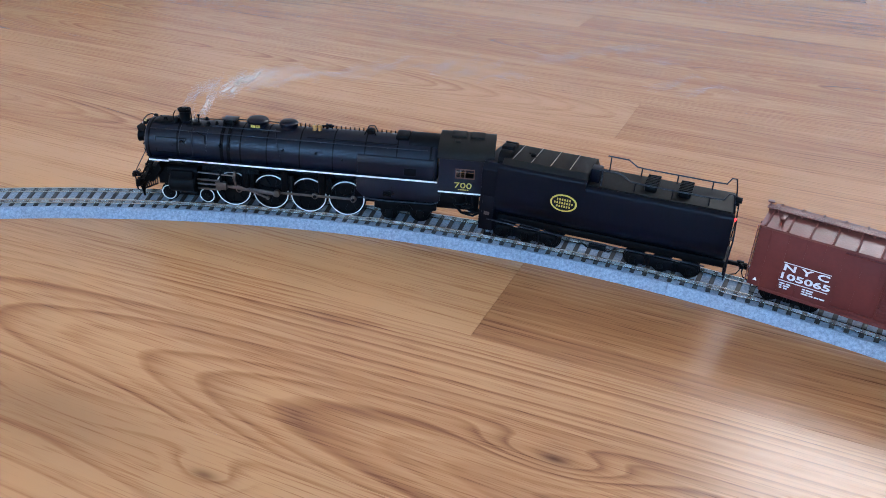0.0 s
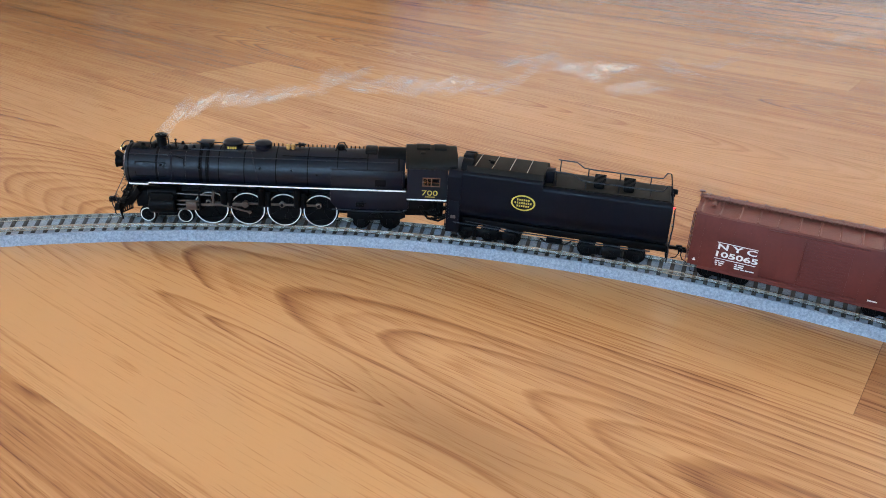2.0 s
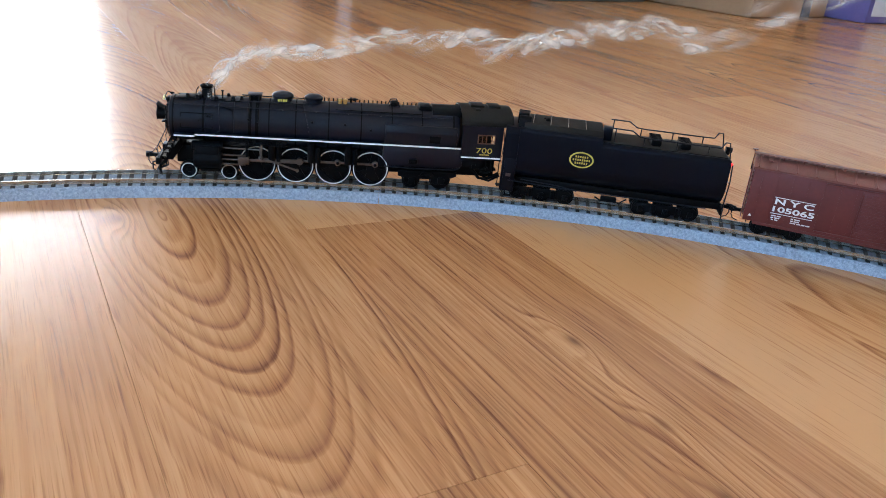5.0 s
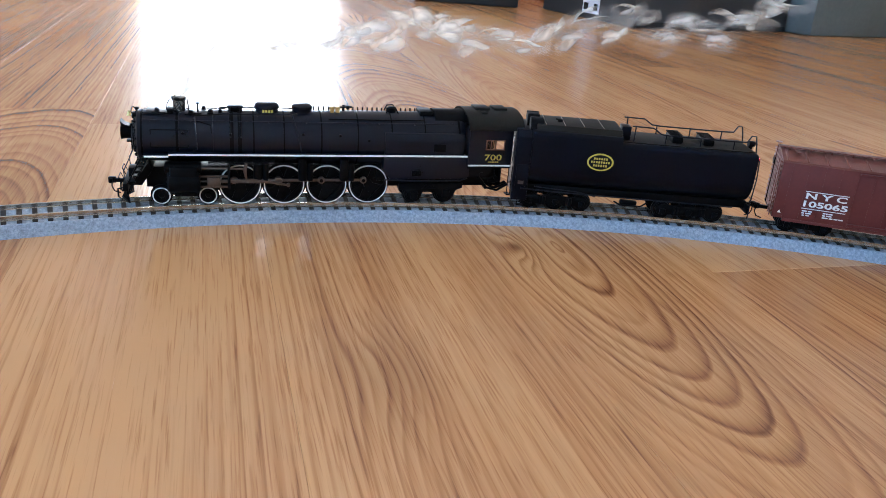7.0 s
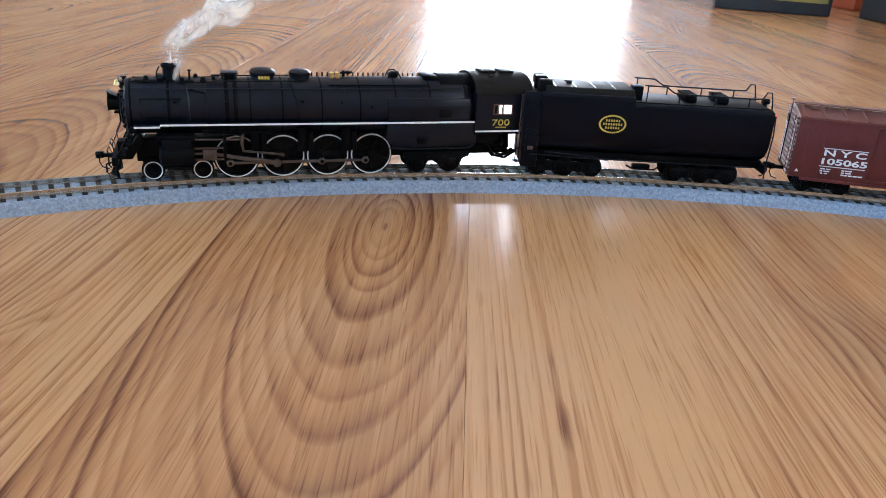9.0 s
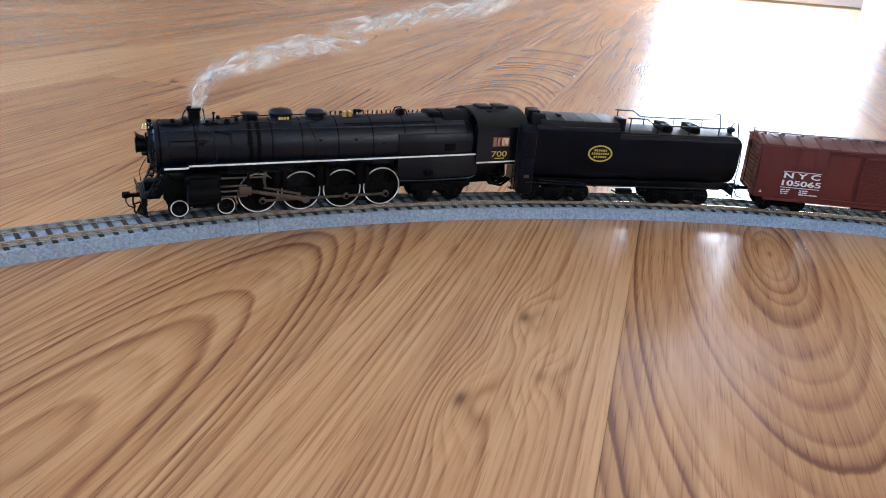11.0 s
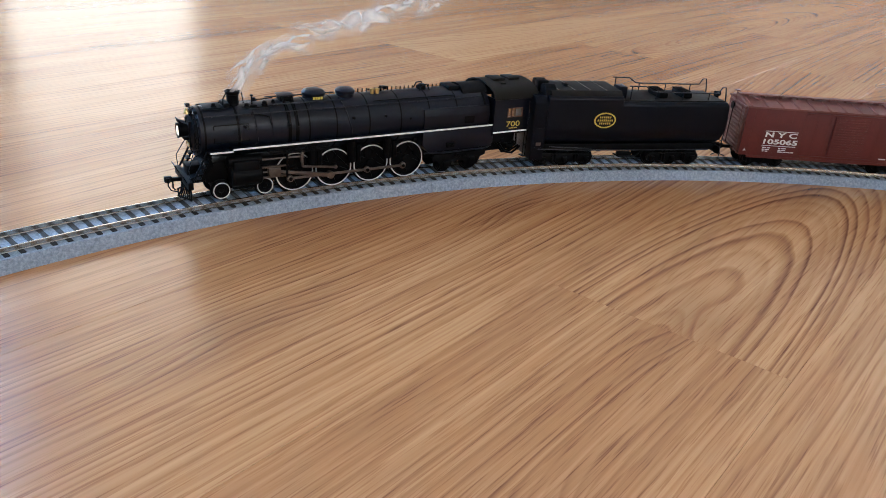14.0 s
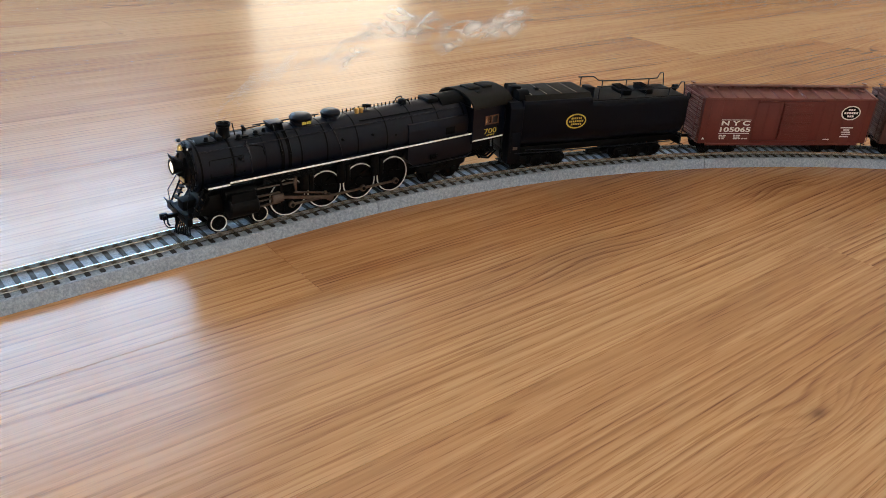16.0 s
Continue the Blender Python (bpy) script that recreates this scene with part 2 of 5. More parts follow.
def smoke_material(name, density):
    m = bpy.data.materials.new(name)
    m.use_nodes = True
    n, l = m.node_tree.nodes, m.node_tree.links
    n.remove(n["Principled BSDF"])
    tc, t, r = n.new("ShaderNodeTexCoord"), n.new("ShaderNodeTexNoise"), n.new("ShaderNodeMapRange")
    info = n.new("ShaderNodeObjectInfo")
    add = n.new("ShaderNodeVectorMath")
    flat = n.new("ShaderNodeMapping")
    flat.inputs["Scale"].default_value = (0.55, 1.0, 1.3)
    l.new(tc.outputs["Object"], flat.inputs["Vector"]), l.new(flat.outputs[0], add.inputs[0]), l.new(info.outputs["Random"], add.inputs[1])
    t.inputs["Scale"].default_value, t.inputs["Detail"].default_value = 95, 3
    t.inputs["Distortion"].default_value = 0.6
    l.new(add.outputs[0], t.inputs["Vector"])
    r.inputs["From Min"].default_value, r.inputs["From Max"].default_value = 0.30, 0.70
    r.inputs["To Min"].default_value, r.inputs["To Max"].default_value = 0.0, density
    # thins out towards the rim of each wisp
    sep = n.new("ShaderNodeUVMap")
    su = n.new("ShaderNodeSeparateXYZ")
    l.new(sep.outputs[0], su.inputs[0])

    def bell(s):
        a, c = n.new("ShaderNodeMath"), n.new("ShaderNodeMath")
        a.operation, c.operation = "MULTIPLY", "SINE"
        a.inputs[1].default_value = math.pi
        l.new(s, a.inputs[0]), l.new(a.outputs[0], c.inputs[0])
        return c.outputs[0]

    p, q = n.new("ShaderNodeMath"), n.new("ShaderNodeMath")
    p.operation = q.operation = "MULTIPLY"
    l.new(bell(su.outputs[0]), p.inputs[0]), l.new(bell(su.outputs[1]), p.inputs[1])
    l.new(t.outputs["Fac"], r.inputs["Value"])
    l.new(p.outputs[0], q.inputs[0]), l.new(r.outputs["Result"], q.inputs[1])
    tr, df, tl, mx, mo = (n.new("ShaderNodeBsdfTransparent"), n.new("ShaderNodeBsdfDiffuse"), n.new("ShaderNodeBsdfTranslucent"), n.new("ShaderNodeMixShader"), n.new("ShaderNodeMixShader"))
    df.inputs["Color"].default_value = tl.inputs["Color"].default_value = (1.0, 0.95, 0.86, 1)
    mx.inputs[0].default_value = 0.5
    l.new(df.outputs[0], mx.inputs[1]), l.new(tl.outputs[0], mx.inputs[2])
    l.new(q.outputs[0], mo.inputs[0]), l.new(tr.outputs[0], mo.inputs[1]), l.new(mx.outputs[0], mo.inputs[2])
    l.new(mo.outputs[0], n["Material Output"].inputs["Surface"])
    return m


M = dict(
    plank=plank_material(),
    gap=material("dark_gap", (0.11, 0.055, 0.028), 0.9),
    wall=material("painted_wall", (0.62, 0.58, 0.53), 0.85, bump=0.15, bump_scale=300, vary=0.04, vary_scale=3),
    white=material("white_trim_paint", (0.80, 0.80, 0.79), 0.45, vary=0.03, vary_scale=8),
    ceiling=material("ceiling_paint", (0.78, 0.77, 0.75), 0.9, vary=0.03, vary_scale=2),
    ballast=ballast_material(),
    tie=material("dark_brown_plastic", (0.017, 0.014, 0.012), 0.5, spec=0.3, vary=0.3, vary_scale=300),
    rail=material("nickel_silver", (0.55, 0.52, 0.46), 0.22, metal=1.0, vary=0.04, vary_scale=120),
    black=material("black_enamel", (0.0020, 0.0040, 0.0100), 0.31, spec=0.29, vary=0.15, vary_scale=90, bump=0.025, bump_scale=1500),
    soot=material("matt_black", (0.0022, 0.0026, 0.0034), 0.5, spec=0.09, vary=0.18, vary_scale=120, bump=0.04, bump_scale=1500),
    roof=material("sooty_brown_black", (0.010, 0.0088, 0.0068), 0.6, spec=0.14, vary=0.2, vary_scale=120, bump=0.06, bump_scale=1200),
    tender=material("tender_black", (0.0018, 0.0030, 0.0066), 0.34, spec=0.13, vary=0.15, vary_scale=70, bump=0.025, bump_scale=1500),
    steel=material("dull_rod_steel", (0.13, 0.105, 0.09), 0.42, metal=0.8, vary=0.3, vary_scale=200),
    tyre=material("white_painted_tyre", (0.75, 0.75, 0.73), 0.4, vary=0.06, vary_scale=300),
    stripe=material("white_stripe", (0.92, 0.92, 0.91), 0.4, vary=0.03, vary_scale=300),
    brass=material("brass", (0.70, 0.50, 0.20), 0.3, metal=1.0, vary=0.15, vary_scale=300),
    gold=material("yellow_lettering", (0.62, 0.47, 0.08), 0.5, vary=0.08, vary_scale=400),
    red=material("oxide_red_paint", (0.120, 0.022, 0.017), 0.5, spec=0.35, vary=0.14, vary_scale=60, bump=0.1, bump_scale=900),
    redroof=material("oxide_red_roof", (0.150, 0.042, 0.030), 0.34, spec=0.5, vary=0.2, vary_scale=90, bump=0.15, bump_scale=900),
    red2=material("brown_boxcar_paint", (0.085, 0.026, 0.020), 0.55, vary=0.2, vary_scale=60, bump=0.1, bump_scale=900),
    letter=material("white_lettering", (0.74, 0.73, 0.71), 0.55, vary=0.06, vary_scale=500),
    lamp=material("headlight_glow", (1.0, 0.88, 0.66), 0.3, glow=2.0),
    marker=material("red_marker_glow", (1.0, 0.02, 0.02), 0.3, glow=7.0),
    glass=material("cab_glazing", (0.55, 0.50, 0.46), 0.05),
    card=material("cardboard", (0.40, 0.24, 0.125), 0.8, vary=0.1, vary_scale=12, bump=0.1, bump_scale=200),
    tape=material("black_tape", (0.02, 0.022, 0.025), 0.25),
    case=material("charcoal_plastic", (0.030, 0.034, 0.038), 0.5, vary=0.15, vary_scale=15, bump=0.1, bump_scale=400),
    greybin=material("grey_green_plastic", (0.12, 0.145, 0.14), 0.5, vary=0.15, vary_scale=10),
    yellowbox=material("olive_yellow_card", (0.30, 0.24, 0.05), 0.6, vary=0.1, vary_scale=20),
    orange=material("orange_card", (0.42, 0.09, 0.03), 0.6, vary=0.1, vary_scale=20),
    purple=material("violet_card", (0.16, 0.13, 0.34), 0.6, vary=0.1, vary_scale=20),
    paper=material("white_paper_label", (0.78, 0.78, 0.80), 0.6, vary=0.03, vary_scale=40),
    smoke1=smoke_material("thin_smoke", 0.20),
    smoke2=smoke_material("smoke", 0.36),
    smoke3=smoke_material("dense_smoke", 0.62),
    smoke4=smoke_material("thick_smoke", 1.0),
)
M["glass"].node_tree.nodes["Principled BSDF"].inputs["Transmission Weight"].default_value = 1.0
M["pane"] = material("window_glass", (1, 1, 1), 0.02)
M["pane"].node_tree.nodes["Principled BSDF"].inputs["Transmission Weight"].default_value = 1.0


# ---- mesh helpers (train dimensions in millimetres, mm() brings them to metres) ----
MM = 0.001


def finish(bm, name, mat, smooth=35):
    me = bpy.data.meshes.new(name)
    bmesh.ops.recalc_face_normals(bm, faces=bm.faces)
    for f in bm.faces:
        f.smooth = True
    for e in bm.edges:
        e.smooth = len(e.link_faces) == 2 and e.calc_face_angle(9) < radians(smooth)
    bm.to_mesh(me)
    bm.free()
    me.materials.append(mat)
    return me


def part(name, bm, mat, parent, label="", m=None):
    ob = new(name, finish(bm, name, mat))
    ob.parent = parent
    if m is not None:
        ob.matrix_basis = m
    if label:
        ob["label"] = label
    return ob


def thing(name, label, category, group="", m=None):
    ob = new(name)
    ob.empty_display_size = 0.02
    if m is not None:
        ob.matrix_basis = m
    return tagged(ob, label, category, group)


def box(bm, x0, x1, y0, y1, z0, z1, bevel=0.0, s=MM, m=None):
    c = Vector(((x0 + x1) / 2, (y0 + y1) / 2, (z0 + z1) / 2)) * s
    g = bmesh.ops.create_cube(bm, size=1, matrix=(m or Matrix()) @ Matrix.Translation(c) @ Matrix.Diagonal((abs(x1 - x0) * s, abs(y1 - y0) * s, abs(z1 - z0) * s, 1)))
    if bevel:
        es = {e for v in g["verts"] for e in v.link_edges}
        bmesh.ops.bevel(bm, geom=list(es), offset=bevel * s, segments=2, affect="EDGES", profile=0.5)
    return bm


def lathe(bm, prof, axis, at=(0, 0, 0), n=28, s=MM, caps=True):
    """prof: (along, radius) pairs turned round an axis x, y or z through at."""
    rings = []
    for a, r in prof:
        ring = []
        for i in range(n):
            w = 2 * math.pi * i / n
            c, d = r * math.cos(w), r * math.sin(w)
            p = {"x": (a, c, d), "y": (c, a, d), "z": (c, d, a)}[axis]
            ring.append(bm.verts.new((Vector(p) + Vector(at)) * s))
        rings.append(ring)
    for p, q in zip(rings, rings[1:]):
        for i in range(n):
            bm.faces.new((p[i], p[(i + 1) % n], q[(i + 1) % n], q[i]))
    if caps:
        bm.faces.new(rings[0]), bm.faces.new(rings[-1])
    return bm


def tube(bm, pts, r, n=6, s=MM):
    """A rod along a line of points."""
    pts = [Vector(p) for p in pts]
    rings = []
    for i, p in enumerate(pts):
        d = (pts[min(i + 1, len(pts) - 1)] - pts[max(i - 1, 0)]).normalized()
        a = d.cross(Vector((0.31, 0.2, 0.93))).normalized()
        b = d.cross(a)
        rings.append([bm.verts.new((p + (a * math.cos(2 * math.pi * k / n) + b * math.sin(2 * math.pi * k / n)) * r) * s) for k in range(n)])
    for p, q in zip(rings, rings[1:]):
        for i in range(n):
            bm.faces.new((p[i], p[(i + 1) % n], q[(i + 1) % n], q[i]))
    bm.faces.new(rings[0]), bm.faces.new(rings[-1])
    return bm


def prism(bm, outline, y0, y1, plane="xz", s=MM, bevel=0.0):
    """An outline in one plane, pushed along the third axis from y0 to y1."""
    def place(a, b, c):
        return Vector({"xz": (a, c, b), "yz": (c, a, b), "xy": (a, b, c)}[plane]) * s
    lo, hi = [bm.verts.new(place(a, b, y0)) for a, b in outline], [bm.verts.new(place(a, b, y1)) for a, b in outline]
    n = len(outline)
    fs = [bm.faces.new(lo), bm.faces.new(hi)] + [bm.faces.new((lo[i], lo[(i + 1) % n], hi[(i + 1) % n], hi[i])) for i in range(n)]
    if bevel:
        bmesh.ops.bevel(bm, geom=list({e for f in fs for e in f.edges}), offset=bevel * s, segments=2, affect="EDGES", profile=0.5)
    return bm


def words(text, height, mat, parent, m, name="lettering", wide=1.0, depth=0.00012, label="", bold=0.0):
    cu = bpy.data.curves.new(name, "FONT")
    cu.body, cu.size, cu.align_x, cu.align_y, cu.extrude, cu.resolution_u = text, height * 1.38, "CENTER", "CENTER", depth, 3
    cu.offset = height * bold
    tmp = bpy.data.objects.new(name, cu)
    scene.collection.objects.link(tmp)
    me = bpy.data.meshes.new_from_object(tmp.evaluated_get(bpy.context.evaluated_depsgraph_get()))
    bpy.data.objects.remove(tmp)
    me.materials.clear()
    me.materials.append(mat)
    ob = new(name, me)
    ob.parent, ob.matrix_basis = parent, m @ Matrix.Diagonal((wide, 1, 1, 1))
    if label:
        ob["label"] = label
    return ob


def side_face(x, y, z):
    """The pose of flat writing on a car's left side, read from the left."""
    return pose(x * MM, y * MM, z * MM, 90, 0, 180)


B = bmesh.new


# ---- the room ----
def wall(name, u0, u1, v0, v1, openings=()):
    """A wall as blocks round its openings (a, b, low, high along its long side)."""
    bm = B()
    along_u = (u1 - u0) > (v1 - v0)
    a0, a1 = (u0, u1) if along_u else (v0, v1)
    def block(p, q, z0, z1):
        if along_u:
            box(bm, p, q, v0, v1, z0, z1, s=1)
        else:
            box(bm, u0, u1, p, q, z0, z1, s=1)
    at = a0
    for p, q, low, high in openings:
        block(at, p, 0, TOP)
        if low > 0:
            block(p, q, 0, low)
        block(p, q, high, TOP)
        at = q
    block(at, a1, 0, TOP)
    ob = new(name, finish(bm, name, M["wall"]))
    ob.matrix_basis = ROOM
    return tagged(ob, "plain painted room wall, warm off-white", "wall", kind="structure")


T = 0.16
wall("wall_east", U1, U1 + T, V0 - T, V1 + T, [(DOOR_V[0], DOOR_V[1], 0, 1.34)])
wall("wall_west", U0 - T, U0, V0 - T, V1 + T)
wall("wall_north", U0, U1, V1, V1 + T, [(WIN_W[0], WIN_W[1], 0.85, 2.15), (WIN_N[0], WIN_N[1], 0.85, 2.15), (DOOR_N[0], DOOR_N[1], 0, 2.06)])
wall("wall_south", U0, U1, V0 - T, V0, [(WIN_S[0], WIN_S[1], 1.08, 2.42)])
cl = new("ceiling", finish(box(B(), U0 - T, U1 + T, V0 - T, V1 + T, TOP, TOP + 0.1, s=1), "ceiling", M["ceiling"]))
cl.matrix_basis = ROOM
tagged(cl, "plain white painted ceiling", "ceiling", kind="structure")


def opening_frame(name, label, m, w, z0, z1, cols, rows, category):
    """Frame, bars and panes that fill an opening; local x along the wall."""
    e = thing(name, label, category, m=m)
    e["kind"] = "structure"
    f = 0.05
    bm = B()
    box(bm, -w / 2, -w / 2 + f, -0.04, 0.04, z0, z1, s=1), box(bm, w / 2 - f, w / 2, -0.04, 0.04, z0, z1, s=1)
    box(bm, -w / 2 + f, w / 2 - f, -0.04, 0.04, z0, z0 + f, s=1), box(bm, -w / 2 + f, w / 2 - f, -0.04, 0.04, z1 - f, z1, s=1)
    part("window_frame", bm, M["white"], e)
    iw, ih = (w - 2 * f) / cols, (z1 - z0 - 2 * f) / rows
    for i in range(1, cols):
        x = -w / 2 + f + i * iw
        part("mullion", box(B(), x - 0.012, x + 0.012, -0.02, 0.02, z0 + f, z1 - f, s=1), M["white"], e)
    for i in range(cols):
        for j in range(rows):
            x, z = -w / 2 + f + i * iw, z0 + f + j * ih
            p = part("pane", box(B(), x + 0.013, x + iw - 0.013, -0.003, 0.003, z + 0.002, z + ih - 0.002, s=1), M["pane"], e)
            p.visible_shadow = False
    return e


opening_frame("door_1", "white-framed glass door letting in daylight", room(U1 + 0.05, sum(DOOR_V) / 2, 0, 90), DOOR_V[1] - DOOR_V[0], 0.01, 1.33, 1, 1, "door")
opening_frame("window_1", "white-framed two-light window facing the sky", room(sum(WIN_N) / 2, V1 + 0.03), WIN_N[1] - WIN_N[0], 0.86, 2.14, 2, 1, "window")
opening_frame("door_2", "white-framed tall glass door in warm daylight", room(sum(DOOR_N) / 2, V1 + 0.05), DOOR_N[1] - DOOR_N[0], 0.01, 2.05, 1, 1, "door")
opening_frame("window_3", "white-framed three-light window facing the sky", room(sum(WIN_W) / 2, V1 + 0.03), WIN_W[1] - WIN_W[0], 0.86, 2.14, 3, 1, "window")
opening_frame("window_2", "white-framed two-light window", room(sum(WIN_S) / 2, V0 - 0.03), WIN_S[1] - WIN_S[0], 1.09, 2.41, 2, 1, "window")


def baseboard(u0, u1, v0, v1):
    ob = new("baseboard", finish(box(B(), u0, u1, v0, v1, 0.0, 0.10, bevel=0.004, s=1), "baseboard", M["white"]))
    ob.matrix_basis = ROOM
    tagged(ob, "white painted baseboard along the wall", "baseboard", kind="structure")


baseboard(U0, U1, V0, V0 + 0.015)
baseboard(U0, DOOR_N[0] - 0.01, V1 - 0.015, V1)
baseboard(DOOR_N[1] + 0.01, U1, V1 - 0.015, V1)
baseboard(U1 - 0.015, U1, V0 + 0.02, DOOR_V[0] - 0.01)
baseboard(U1 - 0.015, U1, DOOR_V[1] + 0.01, V1 - 0.02)
baseboard(U0, U0 + 0.015, V0 + 0.02, V1 - 0.02)

sub = new("floor", finish(box(B(), U0, U1, V0, V1, -0.05, -0.0035, s=1), "floor", M["gap"]))
sub.matrix_basis = ROOM
tagged(sub, "oak plank floor, satin lacquered, with knots and cathedral grain", "floor", kind="structure")

# ---- track: a closed loop of grey roadbed with sleepers and two rails ----
track = thing("railway_track", "loop of model railway track on grey speckled plastic roadbed", "track")
A0, A1, TIGHT = -142.0, 83.0, 0.457     # the wide curve, and the radius of the far one
S0, S1 = RADIUS * radians(A0), RADIUS * radians(A1)
STRAIGHT = (RADIUS - TIGHT) * math.tan(radians((360 - A1 + A0) / 2))
FAR = TIGHT * radians(360 - A1 + A0)
LOOP = S1 - S0 + 2 * STRAIGHT + FAR


def along(s):
    """Pose on the centre line, s metres along the loop: x forward, y to the middle."""
    s = S0 + (s - S0) % LOOP
    if s <= S1:
        return pose(0, 0, 0, 0, 0, math.degrees(s / RADIUS)) @ pose(RADIUS, 0, 0, 0, 0, 90)
    m = pose(0, 0, 0, 0, 0, A1) @ pose(RADIUS, 0, 0, 0, 0, 90)
    s -= S1
    if s <= STRAIGHT:
        return m @ pose(s, 0, 0)
    m = m @ pose(STRAIGHT, TIGHT, 0)
    s -= STRAIGHT
    if s <= FAR:
        return m @ pose(0, 0, 0, 0, 0, math.degrees(s / TIGHT)) @ pose(0, -TIGHT, 0)
    return m @ pose(0, 0, 0, 0, 0, math.degrees(FAR / TIGHT)) @ pose(s - FAR, -TIGHT, 0)


def sweep(bm, section, s0, s1, step, closed=False):
    """A section (outward offset, z) in mm carried along the line."""
    k, loops = max(1, round((s1 - s0) / step)), []
    for i in range(k if closed else k + 1):
        m = along(s0 + (s1 - s0) * i / k + (1e-7 if i == 0 else 0))
        loops.append([bm.verts.new(m @ Vector((0, -d * MM, z * MM))) for d, z in section])
    c = len(section)
    for p, q in zip(loops, loops[1:] + (loops[:1] if closed else [])):
        for j in range(c):
            bm.faces.new((p[j], p[(j + 1) % c], q[(j + 1) % c], q[j]))
    if not closed:
        bm.faces.new(loops[0]), bm.faces.new(loops[-1])
    return bm


# the roadbed comes in pieces, joints show as fine lines
BED = [(-18.1, 0), (-17.7, 0.7), (-15.6, 5.6), (-15.0, 6.15), (15.0, 6.15), (15.6, 5.6), (17.7, 0.7), (18.1, 0)]
cuts = [S0] + [RADIUS * radians(11.5 + 22.5 * i) for i in range(-6, 4)] + [S1]
cuts += [S1 + STRAIGHT * i / 2 for i in (1, 2)] + [S1 + STRAIGHT + FAR * i / 6 for i in range(1, 7)] + [S1 + STRAIGHT + FAR + STRAIGHT * i / 2 for i in (1, 2)]
for a, b in zip(cuts, cuts[1:]):
    part("roadbed", sweep(B(), BED, a + 0.00015, b - 0.00015, 0.014), M["ballast"], track)
RAILSEC = [(-1.1, 6.6), (-0.4, 7.0), (-0.35, 8.0), (-0.5, 8.2), (-0.5, 8.9), (-0.4, 9.0), (0.4, 9.0), (0.5, 8.9), (0.5, 8.2), (0.35, 8.0), (0.4, 7.0), (1.1, 6.6)]
for side in (-1, 1):
    part("rail", sweep(B(), [(side * 8.75 + d, z) for d, z in RAILSEC], S0, S0 + LOOP, 0.011, True), M["rail"], track, "nickel silver rail")
tie_me = finish(box(B(), -1.25, 1.25, -13.4, 13.4, 5.6, 6.65, 0.2), "sleeper", M["tie"])
N_TIES = round(LOOP / 0.00715)
rest = B()
for i in range(N_TIES):
    s = S0 + LOOP * i / N_TIES
    if RADIUS * radians(-79) < s < S1 + 0.15:
        ob = new("sleeper", tie_me)
        ob.parent, ob.matrix_basis = track, along(s)
    else:
        box(rest, -1.25, 1.25, -13.4, 13.4, 5.6, 6.65, m=along(s))
part("sleeper_strip", rest, M["tie"], track)["kind"] = "stuff"


# ---- the train: local x forward, y to its left, z up from the rail top ----
def spin_pose(x, z, a):
    return pose(x * MM, 0, z * MM, 0, a, 0)


def small_wheelset(parent, x, r, white=True):
    """Two disc wheels on an axle."""
    bm = B()
    for s in (-1, 1):
        y = s * 8.0
        lathe(bm, [(y - s * 1.2, r + 0.7), (y - s * 0.5, r + 0.7), (y - s * 0.4, r), (y + s * 1.4, r - 0.15), (y + s * 1.5, r - 0.9), (y + s * 0.9, r - 1.2), (y + s * 0.7, 1.6), (y + s * 1.3, 1.3), (y + s * 1.3, 0.3)], "y", n=24)
        for k in range(5):
            w = 2 * math.pi * k / 5
            lathe(bm, [(y + s * 0.6, 0.45), (y + s * 1.0, 0.4)], "y", (math.cos(w) * r * 0.55, 0, math.sin(w) * r * 0.55), n=8)
    lathe(bm, [(-8.0, 1.0), (8.0, 1.0)], "y", n=8)
    ws = part("wheelset", bm, M["soot"], parent, m=spin_pose(x, r, 0))
    if white:
        for s in (-1, 1):
            y = s * 9.5
            part("tyre", lathe(B(), [(y - s * 0.2, r - 0.35), (y + s * 0.12, r - 0.35), (y + s * 0.12, r - 0.95), (y - s * 0.2, r - 0.95)], "y", n=32, caps=False), M["tyre"], ws, "white painted wheel rim")
    SPINNING.append((ws, x, r))
    return ws


